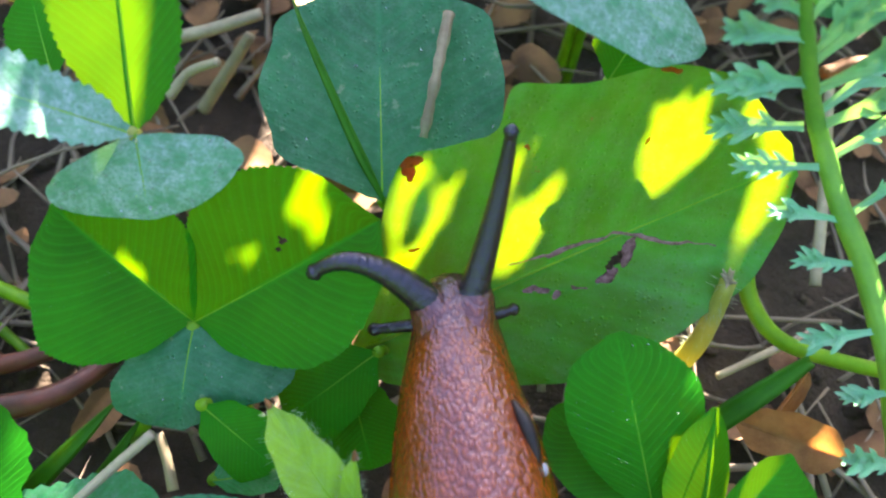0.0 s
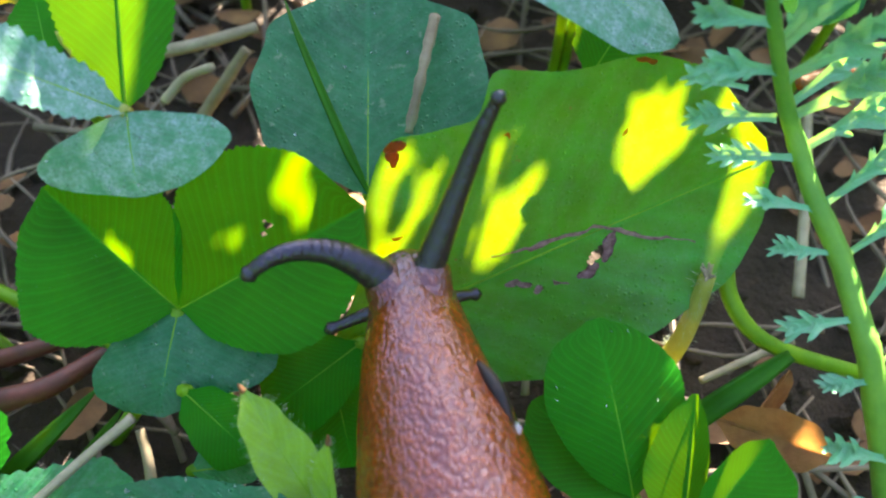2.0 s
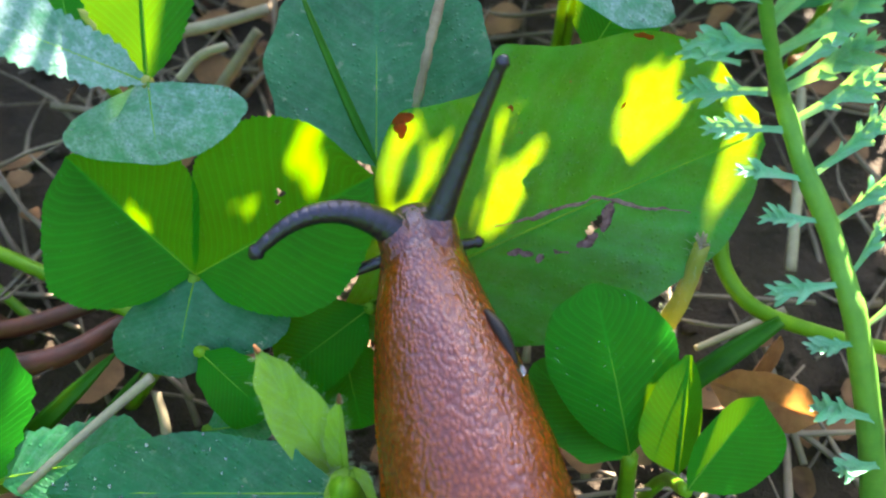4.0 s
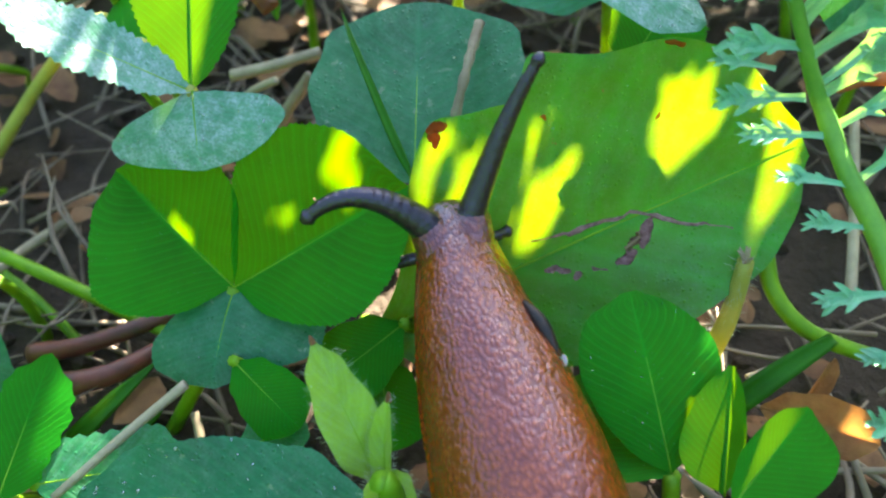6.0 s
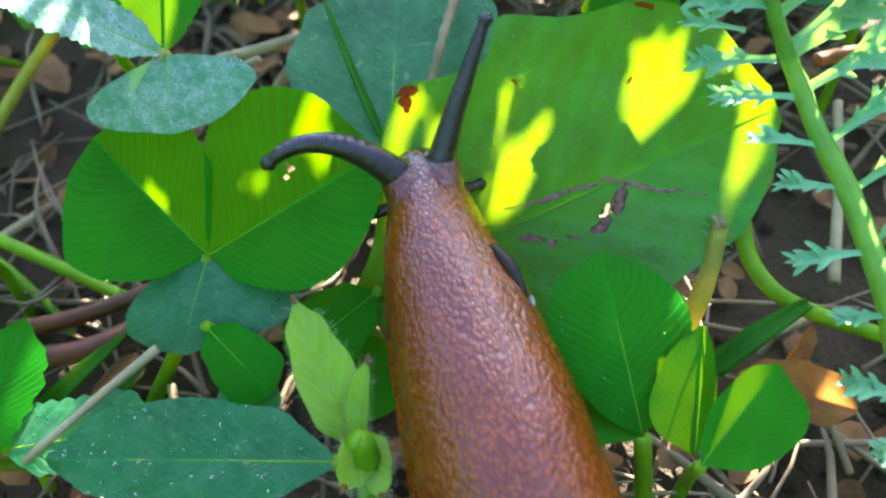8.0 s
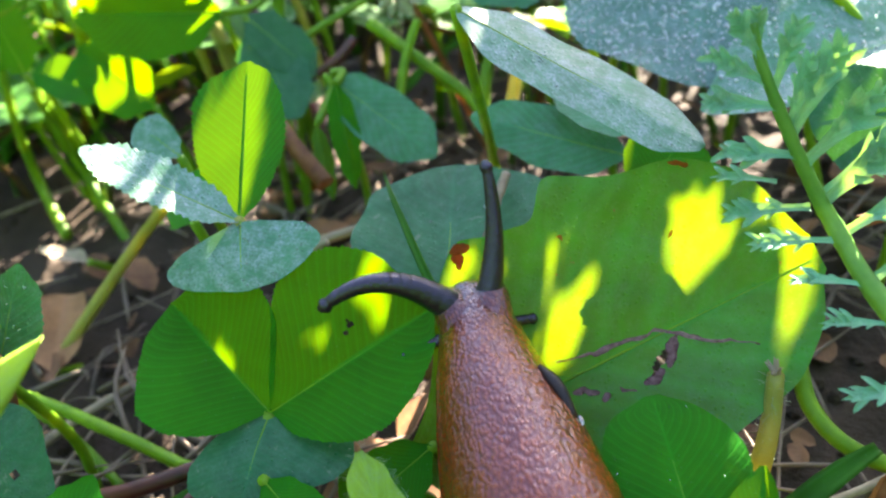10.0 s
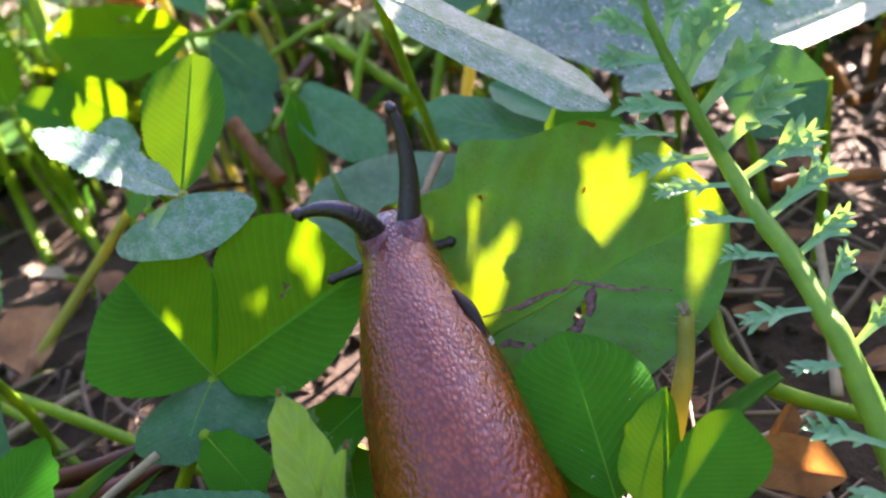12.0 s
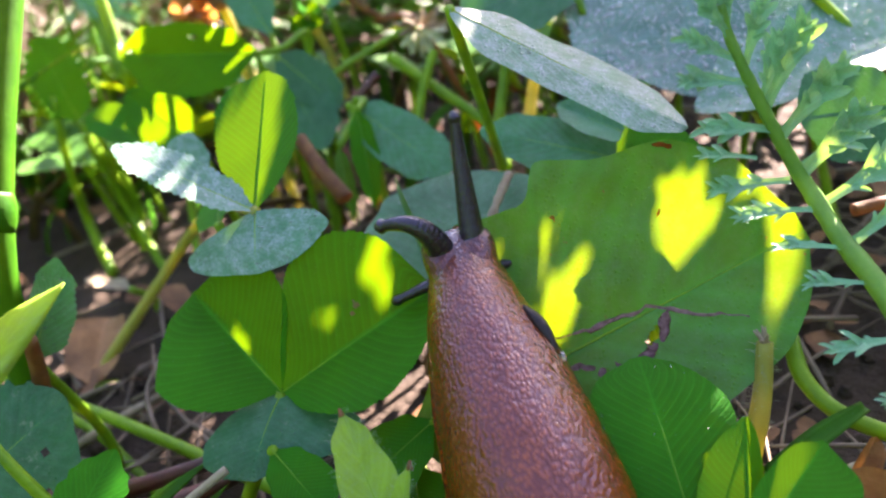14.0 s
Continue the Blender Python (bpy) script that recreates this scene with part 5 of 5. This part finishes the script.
def weed_clover(place, turn, size, label):
    """A whole clover leaf on its stalk."""
    place = Vector(place)
    o = thing("clover", (place.x, place.y, 0), label, "clover", "clover around")
    top = Vector((place.x, place.y, place.z))
    for k in range(3):
        a = radians(turn + 120 * k)
        d = Vector((math.cos(a), math.sin(a), 0.25))
        blade("leaflet", top, top + d * size, (0, -0.15, 1), (0.10, 0.30, 0.42, 0.42, 0.28), (0.10, 0.30, 0.42, 0.42, 0.28), WEED, o, fold=12, notch=0.06, rows=16, cols=5, wave=0.03, teeth=0.04, teeth_count=16, rib=0.00018)
    tube("petiole", [top, top * 0.5 + Vector((place.x + 0.004, place.y + 0.003, 0)) * 0.5, (place.x + 0.005, place.y + 0.004, -0.002)], 0.0006, 0.0009, STEM, o)
    return o


def weeds():
    rng = random.Random(11)
    first = weed_clover((-0.06, 0.095, 0.026), 20, 0.013, "green clover leaf among the grass")
    spots = [(0.02, 0.10), (0.06, 0.09), (-0.02, 0.12), (-0.11, 0.10), (0.10, 0.07), (-0.09, 0.13), (0.09, 0.13), (0.05, 0.15), (-0.05, 0.16), (0.0, 0.17), (-0.15, 0.15), (0.15, 0.13), (0.07, -0.02), (0.075, 0.03), (-0.085, -0.03), (0.085, -0.07), (-0.06, -0.09), (0.03, 0.075), (-0.14, 0.06), (0.12, 0.19), (-0.08, 0.2), (0.03, 0.21), (0.0, 0.14), (-0.035, 0.10), (-0.075, 0.075), (-0.10, 0.085), (-0.045, 0.085), (0.01, 0.085), (0.045, 0.07), (-0.12, 0.12), (-0.065, 0.115), (0.075, 0.105), (0.10, 0.10), (-0.02, 0.095), (0.125, 0.05), (0.09, 0.0)]
    for x, y in spots:
        copy_thing(first, pose(x + rng.gauss(0, 0.004), y + rng.gauss(0, 0.004), rng.uniform(-0.008, 0.004), rng.gauss(0, 9), rng.gauss(0, 9), rng.uniform(0, 360)))
    bm = bmesh.new()
    dry = bmesh.new()
    for i in range(6200):
        if i < 800:
            x, y = rng.uniform(-0.22, 0.2), rng.uniform(0.075, 0.34)
        else:
            a, r = rng.uniform(0, 2 * math.pi) if i < 2200 else rng.uniform(0.2 * math.pi, 0.9 * math.pi), 0.16 + 1.8 * rng.random() ** 1.6
            x, y = r * math.cos(a), r * math.sin(a)
            if abs(x) < 0.06 and y < 0.1:
                continue
        tall = (rng.uniform(0.016, 0.042) if i < 800 else rng.uniform(0.03, 0.065)) * (1 + (x * x + y * y) * 1.0)
        lean = Vector((rng.gauss(0, 0.6), rng.gauss(0, 0.6), 0))
        p = Vector((x, y, height(x, y) - 0.002))
        add_strap(dry if i % 5 in (1, 3) or (y > 0.22 and i % 3 < 2) else bm, [p, p + Vector((0, 0, tall * 0.5)) + lean * tall * 0.25, p + Vector((0, 0, tall * 0.85)) + lean * tall], rng.uniform(0.0012, 0.0032) * (1 + (x * x + y * y)), up=(rng.gauss(0, 1), rng.gauss(0, 1), 0.2), count=6)
    for i in range(1300):
        a = rng.uniform(-1.15 * math.pi, 0.15 * math.pi)
        r = rng.uniform(0.13, 0.42)
        x, y = r * math.cos(a), r * math.sin(a) - 0.03
        if y > 0.02 or (abs(x) < 0.10 and y > -0.15):
            continue
        tall = rng.uniform(0.05, 0.11)
        lean = Vector((rng.gauss(0, 0.35), rng.gauss(0, 0.35), 0))
        p = Vector((x, y, height(x, y) - 0.002))
        add_strap(bm, [p, p + Vector((0, 0, tall * 0.5)) + lean * tall * 0.25, p + Vector((0, 0, tall * 0.9)) + lean * tall], rng.uniform(0.0025, 0.005), up=(rng.gauss(0, 1), rng.gauss(0, 1), 0.2), count=6)
    # Unseen tall grass all around, farther off than the weeds, added to hide low sky.
    sky_screen = bmesh.new()
    for i in range(3400):
        near = i < 1300
        a = rng.uniform(-1.18 * math.pi, 0.20 * math.pi) if near else rng.uniform(0, 2 * math.pi)
        r = rng.uniform(0.26, 0.6) if near else rng.uniform(1.0, 2.0)
        if not near and math.sin(a) < 0.1:
            r = 0.6 + (r - 1.0) * 1.4
        x, y = r * math.cos(a), r * math.sin(a) - 0.03
        tall = r * (rng.uniform(0.45, 0.85) if near else rng.uniform(0.20, 0.40))
        lean = Vector((rng.gauss(0, 0.2), rng.gauss(0, 0.2), 0))
        p = Vector((x, y, height(x, y) - 0.002))
        add_strap(sky_screen, [p, p + Vector((0, 0, tall * 0.5)) + lean * tall * 0.25, p + Vector((0, 0, tall * 0.98)) + lean * tall], rng.uniform(0.016, 0.026) * r, up=(-x + rng.gauss(0, 0.2), -y + rng.gauss(0, 0.2), 0.1), count=6)
    tagged(mesh_object("sky_screen_grass", sky_screen, SKY_SCREEN), "unseen tall dark green grass added to hide low sky", "grass", kind="stuff")
    tagged(mesh_object("dry_grass", dry, DRY_GRASS), "brown dry grass among the green", "grass", kind="stuff")
    tagged(mesh_object("grass", bm, GRASS), "short green lawn grass around the weeds", "grass", kind="stuff")


weeds()


# ---- unseen tall plants, added towards the sun to dapple its light ----
# Places, or lines between two places, that the sun reaches through the leaves, each with the gap's radius.
GAPS_BROAD = [
    ((-0.0019, 0.0045, 0.0315), (-0.0028, -0.0002, 0.0241), 0.0011),
    ((0.0009, 0.0054, 0.0324), (-0.0004, 0.0018, 0.0268), 0.0007),
    ((0.0065, 0.0065, 0.0328), (0.0053, 0.0005, 0.0233), 0.0012),
    ((0.0102, 0.0039, 0.0278), (0.0076, -0.0003, 0.0215), 0.0007),
    ((0.0101, 0.0093, 0.0365), (0.0101, 0.0087, 0.0356), 0.0005),
    ((0.0204, 0.0086, 0.0329), (0.0196, 0.0050, 0.0274), 0.0012),
    ((0.0226, 0.0086, 0.0325), (0.0219, 0.0058, 0.0282), 0.0006),
    ((0.0306, 0.0086, 0.0307), (0.0302, 0.0041, 0.0234), 0.0009),
]
GAPS_CLOVER = [
    ((-0.0159, 0.0045, 0.0304), (-0.0151, 0.0032, 0.0291), 0.0002),
    ((-0.0340, 0.0028, 0.0273), (-0.0301, -0.0004, 0.0243), 0.0002),
    ((-0.0274, 0.0014, 0.0264), (-0.0269, -0.0010, 0.0238), 0.0003),
    ((-0.0099, 0.0033, 0.0296), (-0.0086, 0.0027, 0.0291), 0.0),
    ((-0.0278, 0.0122, 0.0443), (-0.0246, 0.0053, 0.0391), 0.0009),
    ((-0.0309, 0.0161, 0.0472), (-0.0291, 0.017, 0.0481), 0.0004),
    ((-0.0308, 0.013, 0.0447), (-0.0293, 0.01, 0.0425), 0.0003),
    ((-0.0289, 0.0041, 0.0411), (-0.0281, 0.0041, 0.0407), 0.0012),
    ((-0.0266, 0.0032, 0.0393), (-0.0258, 0.0029, 0.0388), 0.0010),
    ((-0.0337, 0.0032, 0.0438), (-0.0329, 0.0031, 0.0433), 0.0004),
    ((-0.0832, 0.0465, 0.0076), (-0.0781, 0.0454, 0.0073), 0.0020),
]
GAPS_LOW = [
    ((0.0292, 0.0014, 0.0293), (0.0322, 0.0007, 0.0292), 0.0007),
    ((0.0312, -0.0025, 0.0273), (0.0345, -0.0028, 0.0272), 0.0007),
    ((0.0325, -0.0088, 0.0241), (0.0355, -0.0084, 0.0243), 0.0007),
    ((0.0356, -0.0133, 0.0217), (0.0382, -0.0130, 0.0217), 0.0010),
    ((0.0356, -0.0179, 0.0194), (0.0395, -0.0181, 0.0185), 0.0011),
    ((0.0380, -0.0230, 0.0165), (0.0410, -0.0223, 0.0152), 0.0010),
    ((0.0262, 0.0050, 0.0311), (0.0290, 0.0048, 0.0312), 0.0004),
    ((0.0370, -0.0150, 0.0121), (0.0385, -0.0155, 0.0122), 0.0005),
    ((0.0212, -0.0118, 0.0220), (0.0228, -0.0124, 0.0217), 0.0007),
    ((0.0246, -0.0156, 0.0198), (0.0254, -0.0209, 0.0168), 0.0005),
    ((-0.0186, -0.0225, 0.0181), 0.0009),
    ((0.0286, -0.0186, 0.0202), 0.0009),
    ((-0.0479, 0.0083, 0.0011), 0.0017),
    ((-0.0593, 0.0311, 0.0159), 0.0026),
    ((-0.0951, 0.0619, -0.0011), 0.0041),
]
GAPS_HIGH = [
    ((-0.0428, 0.0880, 0.0555), (-0.0428, 0.0880, 0.0610), 0.0015),
    ((-0.0203, 0.0745, 0.0410), 0.0025),
    ((-0.0472, 0.0640, 0.0416), (-0.0420, 0.0665, 0.0411), 0.0020),
    ((-0.0780, 0.0920, 0.0560), (-0.0752, 0.0920, 0.0507), 0.0008),
    ((0.0405, 0.0385, 0.0355), (0.0560, 0.0480, 0.0365), 0.0012),
    ((0.0388, 0.0177, 0.0422), 0.0010),
    ((0.0010, 0.0148, 0.0533), 0.0002),
    ((-0.0440, 0.0276, 0.0280), (-0.0550, 0.0310, 0.0190), 0.0008),
    ((-0.0286, 0.0121, 0.0431), 0.0019),
    ((-0.0271, 0.0048, 0.0411), 0.0011),
    ((-0.0329, 0.0044, 0.0440), 0.0013),
]

# Places along the slug, always in the shade, each with a radius.
SLUG_SHADE = [
    ((0.0, 0.008, 0.031), 0.008), ((0.0, 0.0, 0.032), 0.008), ((0.0, -0.010, 0.031), 0.010), ((0.002, -0.022, 0.030), 0.012), ((0.004, -0.038, 0.029), 0.013), ((0.004, -0.055, 0.024), 0.013), ((0.004, -0.072, 0.018), 0.012), ((0.004, -0.085, 0.012), 0.010),
]

# Places that lie in the shade of the added tall plants, each with a radius.
SHADE = [
    ((0.010, -0.008, 0.004), 0.006), ((0.014, -0.004, 0.002), 0.006), ((-0.006, -0.012, 0.004), 0.007), ((-0.010, -0.004, 0.006), 0.006), ((0.006, -0.014, 0.002), 0.006),
    ((0.030, 0.040, 0.0), 0.012), ((0.045, 0.045, 0.0), 0.012), ((0.015, 0.035, 0.0), 0.012), ((0.020, 0.055, 0.0), 0.012), ((0.0, 0.050, 0.0), 0.010), ((0.037, 0.008, 0.039), 0.005), ((0.041, 0.013, 0.037), 0.006), ((0.042, 0.006, 0.034), 0.007), ((0.044, -0.002, 0.028), 0.007),
    ((-0.040, -0.018, 0.016), 0.008), ((-0.034, -0.022, 0.013), 0.006), ((0.036, 0.006, 0.002), 0.009), ((0.046, 0.000, 0.002), 0.010), ((0.040, -0.010, 0.002), 0.010), ((0.050, 0.014, 0.002), 0.010), ((0.038, 0.020, 0.004), 0.010), ((0.048, -0.014, 0.004), 0.010), ((0.052, 0.030, 0.004), 0.010), ((0.036, 0.002, 0.030), 0.008), ((0.042, -0.010, 0.022), 0.009), ((0.040, 0.008, 0.036), 0.008),
    ((0.029, 0.004, 0.031), 0.008), ((-0.006, -0.004, 0.026), 0.007), ((-0.008, 0.0, 0.032), 0.006), ((-0.024, 0.006, 0.040), 0.007), ((-0.030, 0.004, 0.041), 0.006), ((0.018, -0.004, 0.020), 0.008), ((0.026, -0.002, 0.023), 0.007), ((0.018, 0.014, 0.044), 0.008), ((0.036, -0.012, 0.004), 0.007), ((-0.0511, -0.0131, 0.0203), 0.009), ((-0.0515, -0.0019, 0.0294), 0.006), ((0.031, 0.006, 0.034), 0.006),
    ((0.005, 0.006, 0.030), 0.010), ((0.014, 0.006, 0.032), 0.011), ((0.020, 0.004, 0.026), 0.011), ((0.024, 0.008, 0.033), 0.008), ((0.010, 0.0, 0.022), 0.009),
    ((-0.012, -0.002, 0.026), 0.010), ((-0.022, -0.004, 0.024), 0.009), ((-0.030, -0.002, 0.026), 0.008), ((-0.016, 0.004, 0.034), 0.009), ((-0.028, 0.002, 0.036), 0.008),
    ((-0.020, -0.014, 0.020), 0.009), ((-0.006, 0.016, 0.030), 0.012), ((-0.022, -0.024, 0.010), 0.010),
    ((0.018, -0.016, 0.022), 0.009), ((0.022, -0.024, 0.018), 0.009), ((0.026, -0.016, 0.014), 0.008), ((0.014, 0.012, 0.048), 0.009), ((0.006, 0.012, 0.052), 0.008), ((-0.021, 0.012, 0.045), 0.004), ((-0.021, 0.009, 0.040), 0.004),
    ((-0.057, 0.055, 0.041), 0.009), ((-0.066, 0.058, 0.041), 0.006), ((-0.033, 0.058, 0.035), 0.010), ((-0.012, 0.042, 0.026), 0.008), ((-0.0961, 0.0739, 0.0399), 0.010), ((-0.045, 0.0, 0.0), 0.016), ((-0.060, 0.020, 0.0), 0.018), ((-0.040, 0.020, 0.0), 0.014), ((-0.075, 0.040, 0.0), 0.014),
]

# Ground farther back, dappled.
FAR_SHADE = [((-0.075, 0.125, 0.010), 0.030), ((-0.025, 0.125, 0.010), 0.028), ((-0.10, 0.09, 0.010), 0.02), ((-0.05, 0.17, 0.010), 0.03), ((-0.12, 0.16, 0.010), 0.03), ((-0.10, 0.21, 0.010), 0.03)]


def dapple_plants():
    rng = random.Random(7)
    right = SUN.cross(Vector((0, 0, 1))).normalized()
    up = right.cross(SUN)
    flat = lambda q: (Vector(q).dot(right), Vector(q).dot(up))
    gaps = []
    for first, *rest, r in GAPS_BROAD + GAPS_CLOVER + GAPS_LOW + GAPS_HIGH:
        a, b = Vector(first), Vector(rest[0] if rest else first)
        count = 1 + int((b - a).length / 0.0008)
        gaps += [(*flat(a.lerp(b, k / count)), r) for k in range(count + 1)]
    along = [(*flat(q), r) for q, r in SLUG_SHADE]
    shade = [(*flat(q), r) for q, r in SHADE] + along
    far = [(*flat(q), r) for q, r in FAR_SHADE]
    plants = []
    # Added out of view: stalks that carry the light-blocking leaves.
    for x, y in [(0.02, 0.20), (0.065, 0.22), (0.10, 0.17), (0.05, 0.17), (0.085, 0.12)]:
        o = thing("tall_weed", (x, y, 0), "unseen leafy weed added to dapple the sunlight", "plant", "tall weeds towards the sun")
        tube("stalk", [(x, y, -0.003), (x + 0.004, y - 0.006, 0.09), (x + 0.002, y - 0.02, 0.14), (x, y - 0.03, 0.19)], 0.0014, 0.0007, STEM, o, count=20)
        plants.append((o, Vector((x, y, 0)), bmesh.new()))
    step = 0.0012
    cover = [(p, q, r * (0.12 if k < 1 else 0.3 if k < 2 else 0.62 if k < 3 else 0.8)) for k, (p, q, r) in enumerate(along)]
    for i in range(-160, 113):
        for j in range(-94, 95):
            a, b = (i + 0.5 * (j % 2)) * step + rng.gauss(0, 0.0003), j * step * 0.9 + rng.gauss(0, 0.0003)
            if not any((a - p) ** 2 + (b - q) ** 2 < r * r for p, q, r in shade):
                if noise.noise(Vector((a * 130, b * 220, 3.0))) > -0.08 or not any((a - p) ** 2 + (b - q) ** 2 < r * r for p, q, r in far):
                    continue
            turn = math.pi * (0.36 + 0.12 * rng.gauss(0, 1))
            long, wide = 0.0017, 0.0010
            c, s = math.cos(turn), math.sin(turn)
            sure = any((a - p) ** 2 + (b - q) ** 2 < r * r for p, q, r in cover)
            if not sure and any((((p - a) * c + (q - b) * s) / (long * 0.8 + r)) ** 2 + ((-(p - a) * s + (q - b) * c) / (wide * 0.8 + r)) ** 2 < 1 for p, q, r in gaps):
                continue
            at = right * a + up * b
            at += SUN * (0.20 + rng.uniform(0, 0.03) + Vector((0, 0, 0.03)).dot(SUN))
            d = right * c + up * s
            o, foot, bm = min(plants, key=lambda e: (e[1].xy - at.xy).length)
            off = shift(o)
            add_blade(bm, at + off - d * long, at + off + d * long, SUN + Vector((rng.gauss(0, 0.15), rng.gauss(0, 0.15), 0)), (0.22, 0.29, 0.30, 0.27, 0.18), (0.22, 0.29, 0.30, 0.27, 0.18), rows=6, cols=2)
            if rng.random() < 0.01:
                root = Vector((foot.x + 0.002, foot.y - 0.02, max(0.08, at.z - 0.03)))
                add_tube(bm, [at + off - d * long, (at + root) / 2 + off + Vector((0, 0, 0.006)), root + off], 0.00012, 0.0003, 5, 6)
    for o, foot, bm in plants:
        part("crown", bm, DARK, o, "crown of small dark leaves, set to shape the dapples")


dapple_plants()


# ---- motion ----
# Times, the head's place, and its turn and tilt in degrees.
SLUG_WAY = [
    (0.0, (0.0013, -0.0055, 0.0240), 5.3, 0),
    (0.5, (0.0005, -0.0062, 0.0255), 6.3, -2),
    (1.5, (-0.0009, -0.0066, 0.0272), 10.2, -4),
    (3.0, (-0.0008, -0.0052, 0.0266), 12, 0),
    (4.2, (-0.0008, -0.0045, 0.0266), 13, 3),
    (6.5, (-0.0007, -0.0031, 0.0267), 17.9, 10),
    (9.5, (-0.0009, -0.0012, 0.0284), 18.2, 12.5),
    (11.0, (-0.0008, -0.0005, 0.0301), 17, 19.5),
    (12.5, (-0.0008, -0.0003, 0.0322), 19.5, 26),
    (14.0, (-0.0016, 0.0004, 0.0317), 20.7, 24),
]
# The tentacles' middles and tips as they are carried, by time.
LEFT = [
    (0.0, (-0.0057, -0.004, 0.0292), (-0.0102, -0.0042, 0.0286)),
    (1.5, (-0.0078, -0.0062, 0.0325), (-0.0131, -0.007, 0.0319)),
    (3.0, (-0.0091, -0.0059, 0.032), (-0.0141, -0.0089, 0.0302)),
    (4.2, (-0.0083, -0.0054, 0.0314), (-0.0146, -0.0084, 0.0296)),
    (6.5, (-0.0075, -0.0043, 0.0327), (-0.0124, -0.0056, 0.0321)),
    (9.5, (-0.0085, -0.0035, 0.0343), (-0.0144, -0.0052, 0.0332)),
    (11.0, (-0.0052, -0.0035, 0.0348), (-0.0104, -0.0046, 0.0342)),
    (12.5, (-0.0039, -0.0032, 0.0373), (-0.0079, -0.0031, 0.0381)),
    (14.0, (-0.0041, -0.0024, 0.0366), (-0.0078, -0.0022, 0.0372)),
]
RIGHT = [
    (0.0, (0.005, 0.0001, 0.0323), (0.0059, 0.0034, 0.0379)),
    (1.5, (0.004, -0.001, 0.0368), (0.0058, 0.0009, 0.0425)),
    (3.0, (0.0038, -0.0009, 0.0352), (0.0066, 0.0018, 0.0416)),
    (4.2, (0.0039, -0.0001, 0.0354), (0.0062, 0.0025, 0.0417)),
    (6.5, (0.004, 0.0006, 0.0353), (0.0071, 0.0033, 0.041)),
    (9.5, (0.002, 0.0012, 0.0353), (0.0024, 0.0037, 0.0412)),
    (11.0, (0.0021, 0.0016, 0.0381), (0.0013, 0.0028, 0.0435)),
    (12.5, (0.0018, 0.0008, 0.0394), (0.0014, 0.0017, 0.0447)),
    (14.0, (0.0001, 0.0018, 0.0401), (0.0001, 0.0027, 0.0454)),
]


# The sprout's tip as the slug brushes past it.
SPROUT_TIP = [
    (0.0, (-0.0149, -0.0134, 0.0234)), (1.5, (-0.0153, -0.0139, 0.0232)), (3.0, (-0.0152, -0.0144, 0.0230)), (4.2, (-0.0150, -0.0146, 0.0228)), (6.5, (-0.0131, -0.0118, 0.0250)),
    (7.2, (-0.0128, -0.0120, 0.0248)), (9.5, (-0.0108, -0.0133, 0.0247)), (11.0, (-0.0110, -0.0137, 0.0258)), (12.5, (-0.0117, -0.0138, 0.0261)), (14.0, (-0.0123, -0.0140, 0.0259)),
]


def slug_pose(head, turn, tilt):
    return pose(*head, tilt, 0, turn)


def chain_rows(key, way, root):
    """Poses of each piece of a tentacle in the slug's space."""
    count = HORNS[key][0]
    rows = [[] for _ in range(count)]
    for t, middle, tip in way:
        near = min(SLUG_WAY, key=lambda r: abs(r[0] - t))
        inv = slug_pose(*near[1:]).inverted()
        a, c = Vector(root), inv @ Vector(tip)
        m = inv @ Vector(middle)
        b = 2 * m - (a + c) / 2
        for i in range(count):
            u = (i + 0.5) / count
            q = a * (1 - u) ** 2 + b * 2 * u * (1 - u) + c * u * u
            d = (b - a) * (1 - u) + (c - b) * u
            rows[i].append((t, Matrix.Translation(q) @ d.to_track_quat("Z", "Y").to_matrix().to_4x4()))
    return rows


def motions():
    foot = Vector(SPROUT["origin"])
    rest = Vector(SPROUT_TIP[2][1]) - foot
    rows = []
    for t, tip in SPROUT_TIP:
        turn = rest.rotation_difference(Vector(tip) - foot)
        rows.append((t, Matrix.Translation(foot) @ turn.to_matrix().to_4x4()))
    walk(SPROUT, rows)
    walk(SLUG, [(t, slug_pose(*row)) for t, *row in SLUG_WAY])
    for key, way, root in (("left_upper", LEFT, (-0.0016, -0.0006, 0.0012)), ("right_upper", RIGHT, (0.0016, -0.0004, 0.0014))):
        for piece, rows in zip(PIECES[key], chain_rows(key, way, root)):
            walk(piece, rows)
    for key, side in (("left_lower", -1), ("right_lower", 1)):
        for i, piece in enumerate(PIECES[key]):
            rows = []
            for t, swing in ((0.0, 0), (3.0, 14), (6.5, -4), (9.5, 10), (12.5, 0), (14.0, 6)):
                a = radians((82 if side < 0 else 66) + swing)
                d = Vector((side * math.sin(a), math.cos(a) * 0.8, -0.35)).normalized()
                q = Vector((side * 0.0024, -0.0006, -0.0024)) + d * HORNS[key][3] * (i + 0.4)
                rows.append((t, Matrix.Translation(q) @ d.to_track_quat("Z", "Y").to_matrix().to_4x4()))
            walk(piece, rows)


motions()
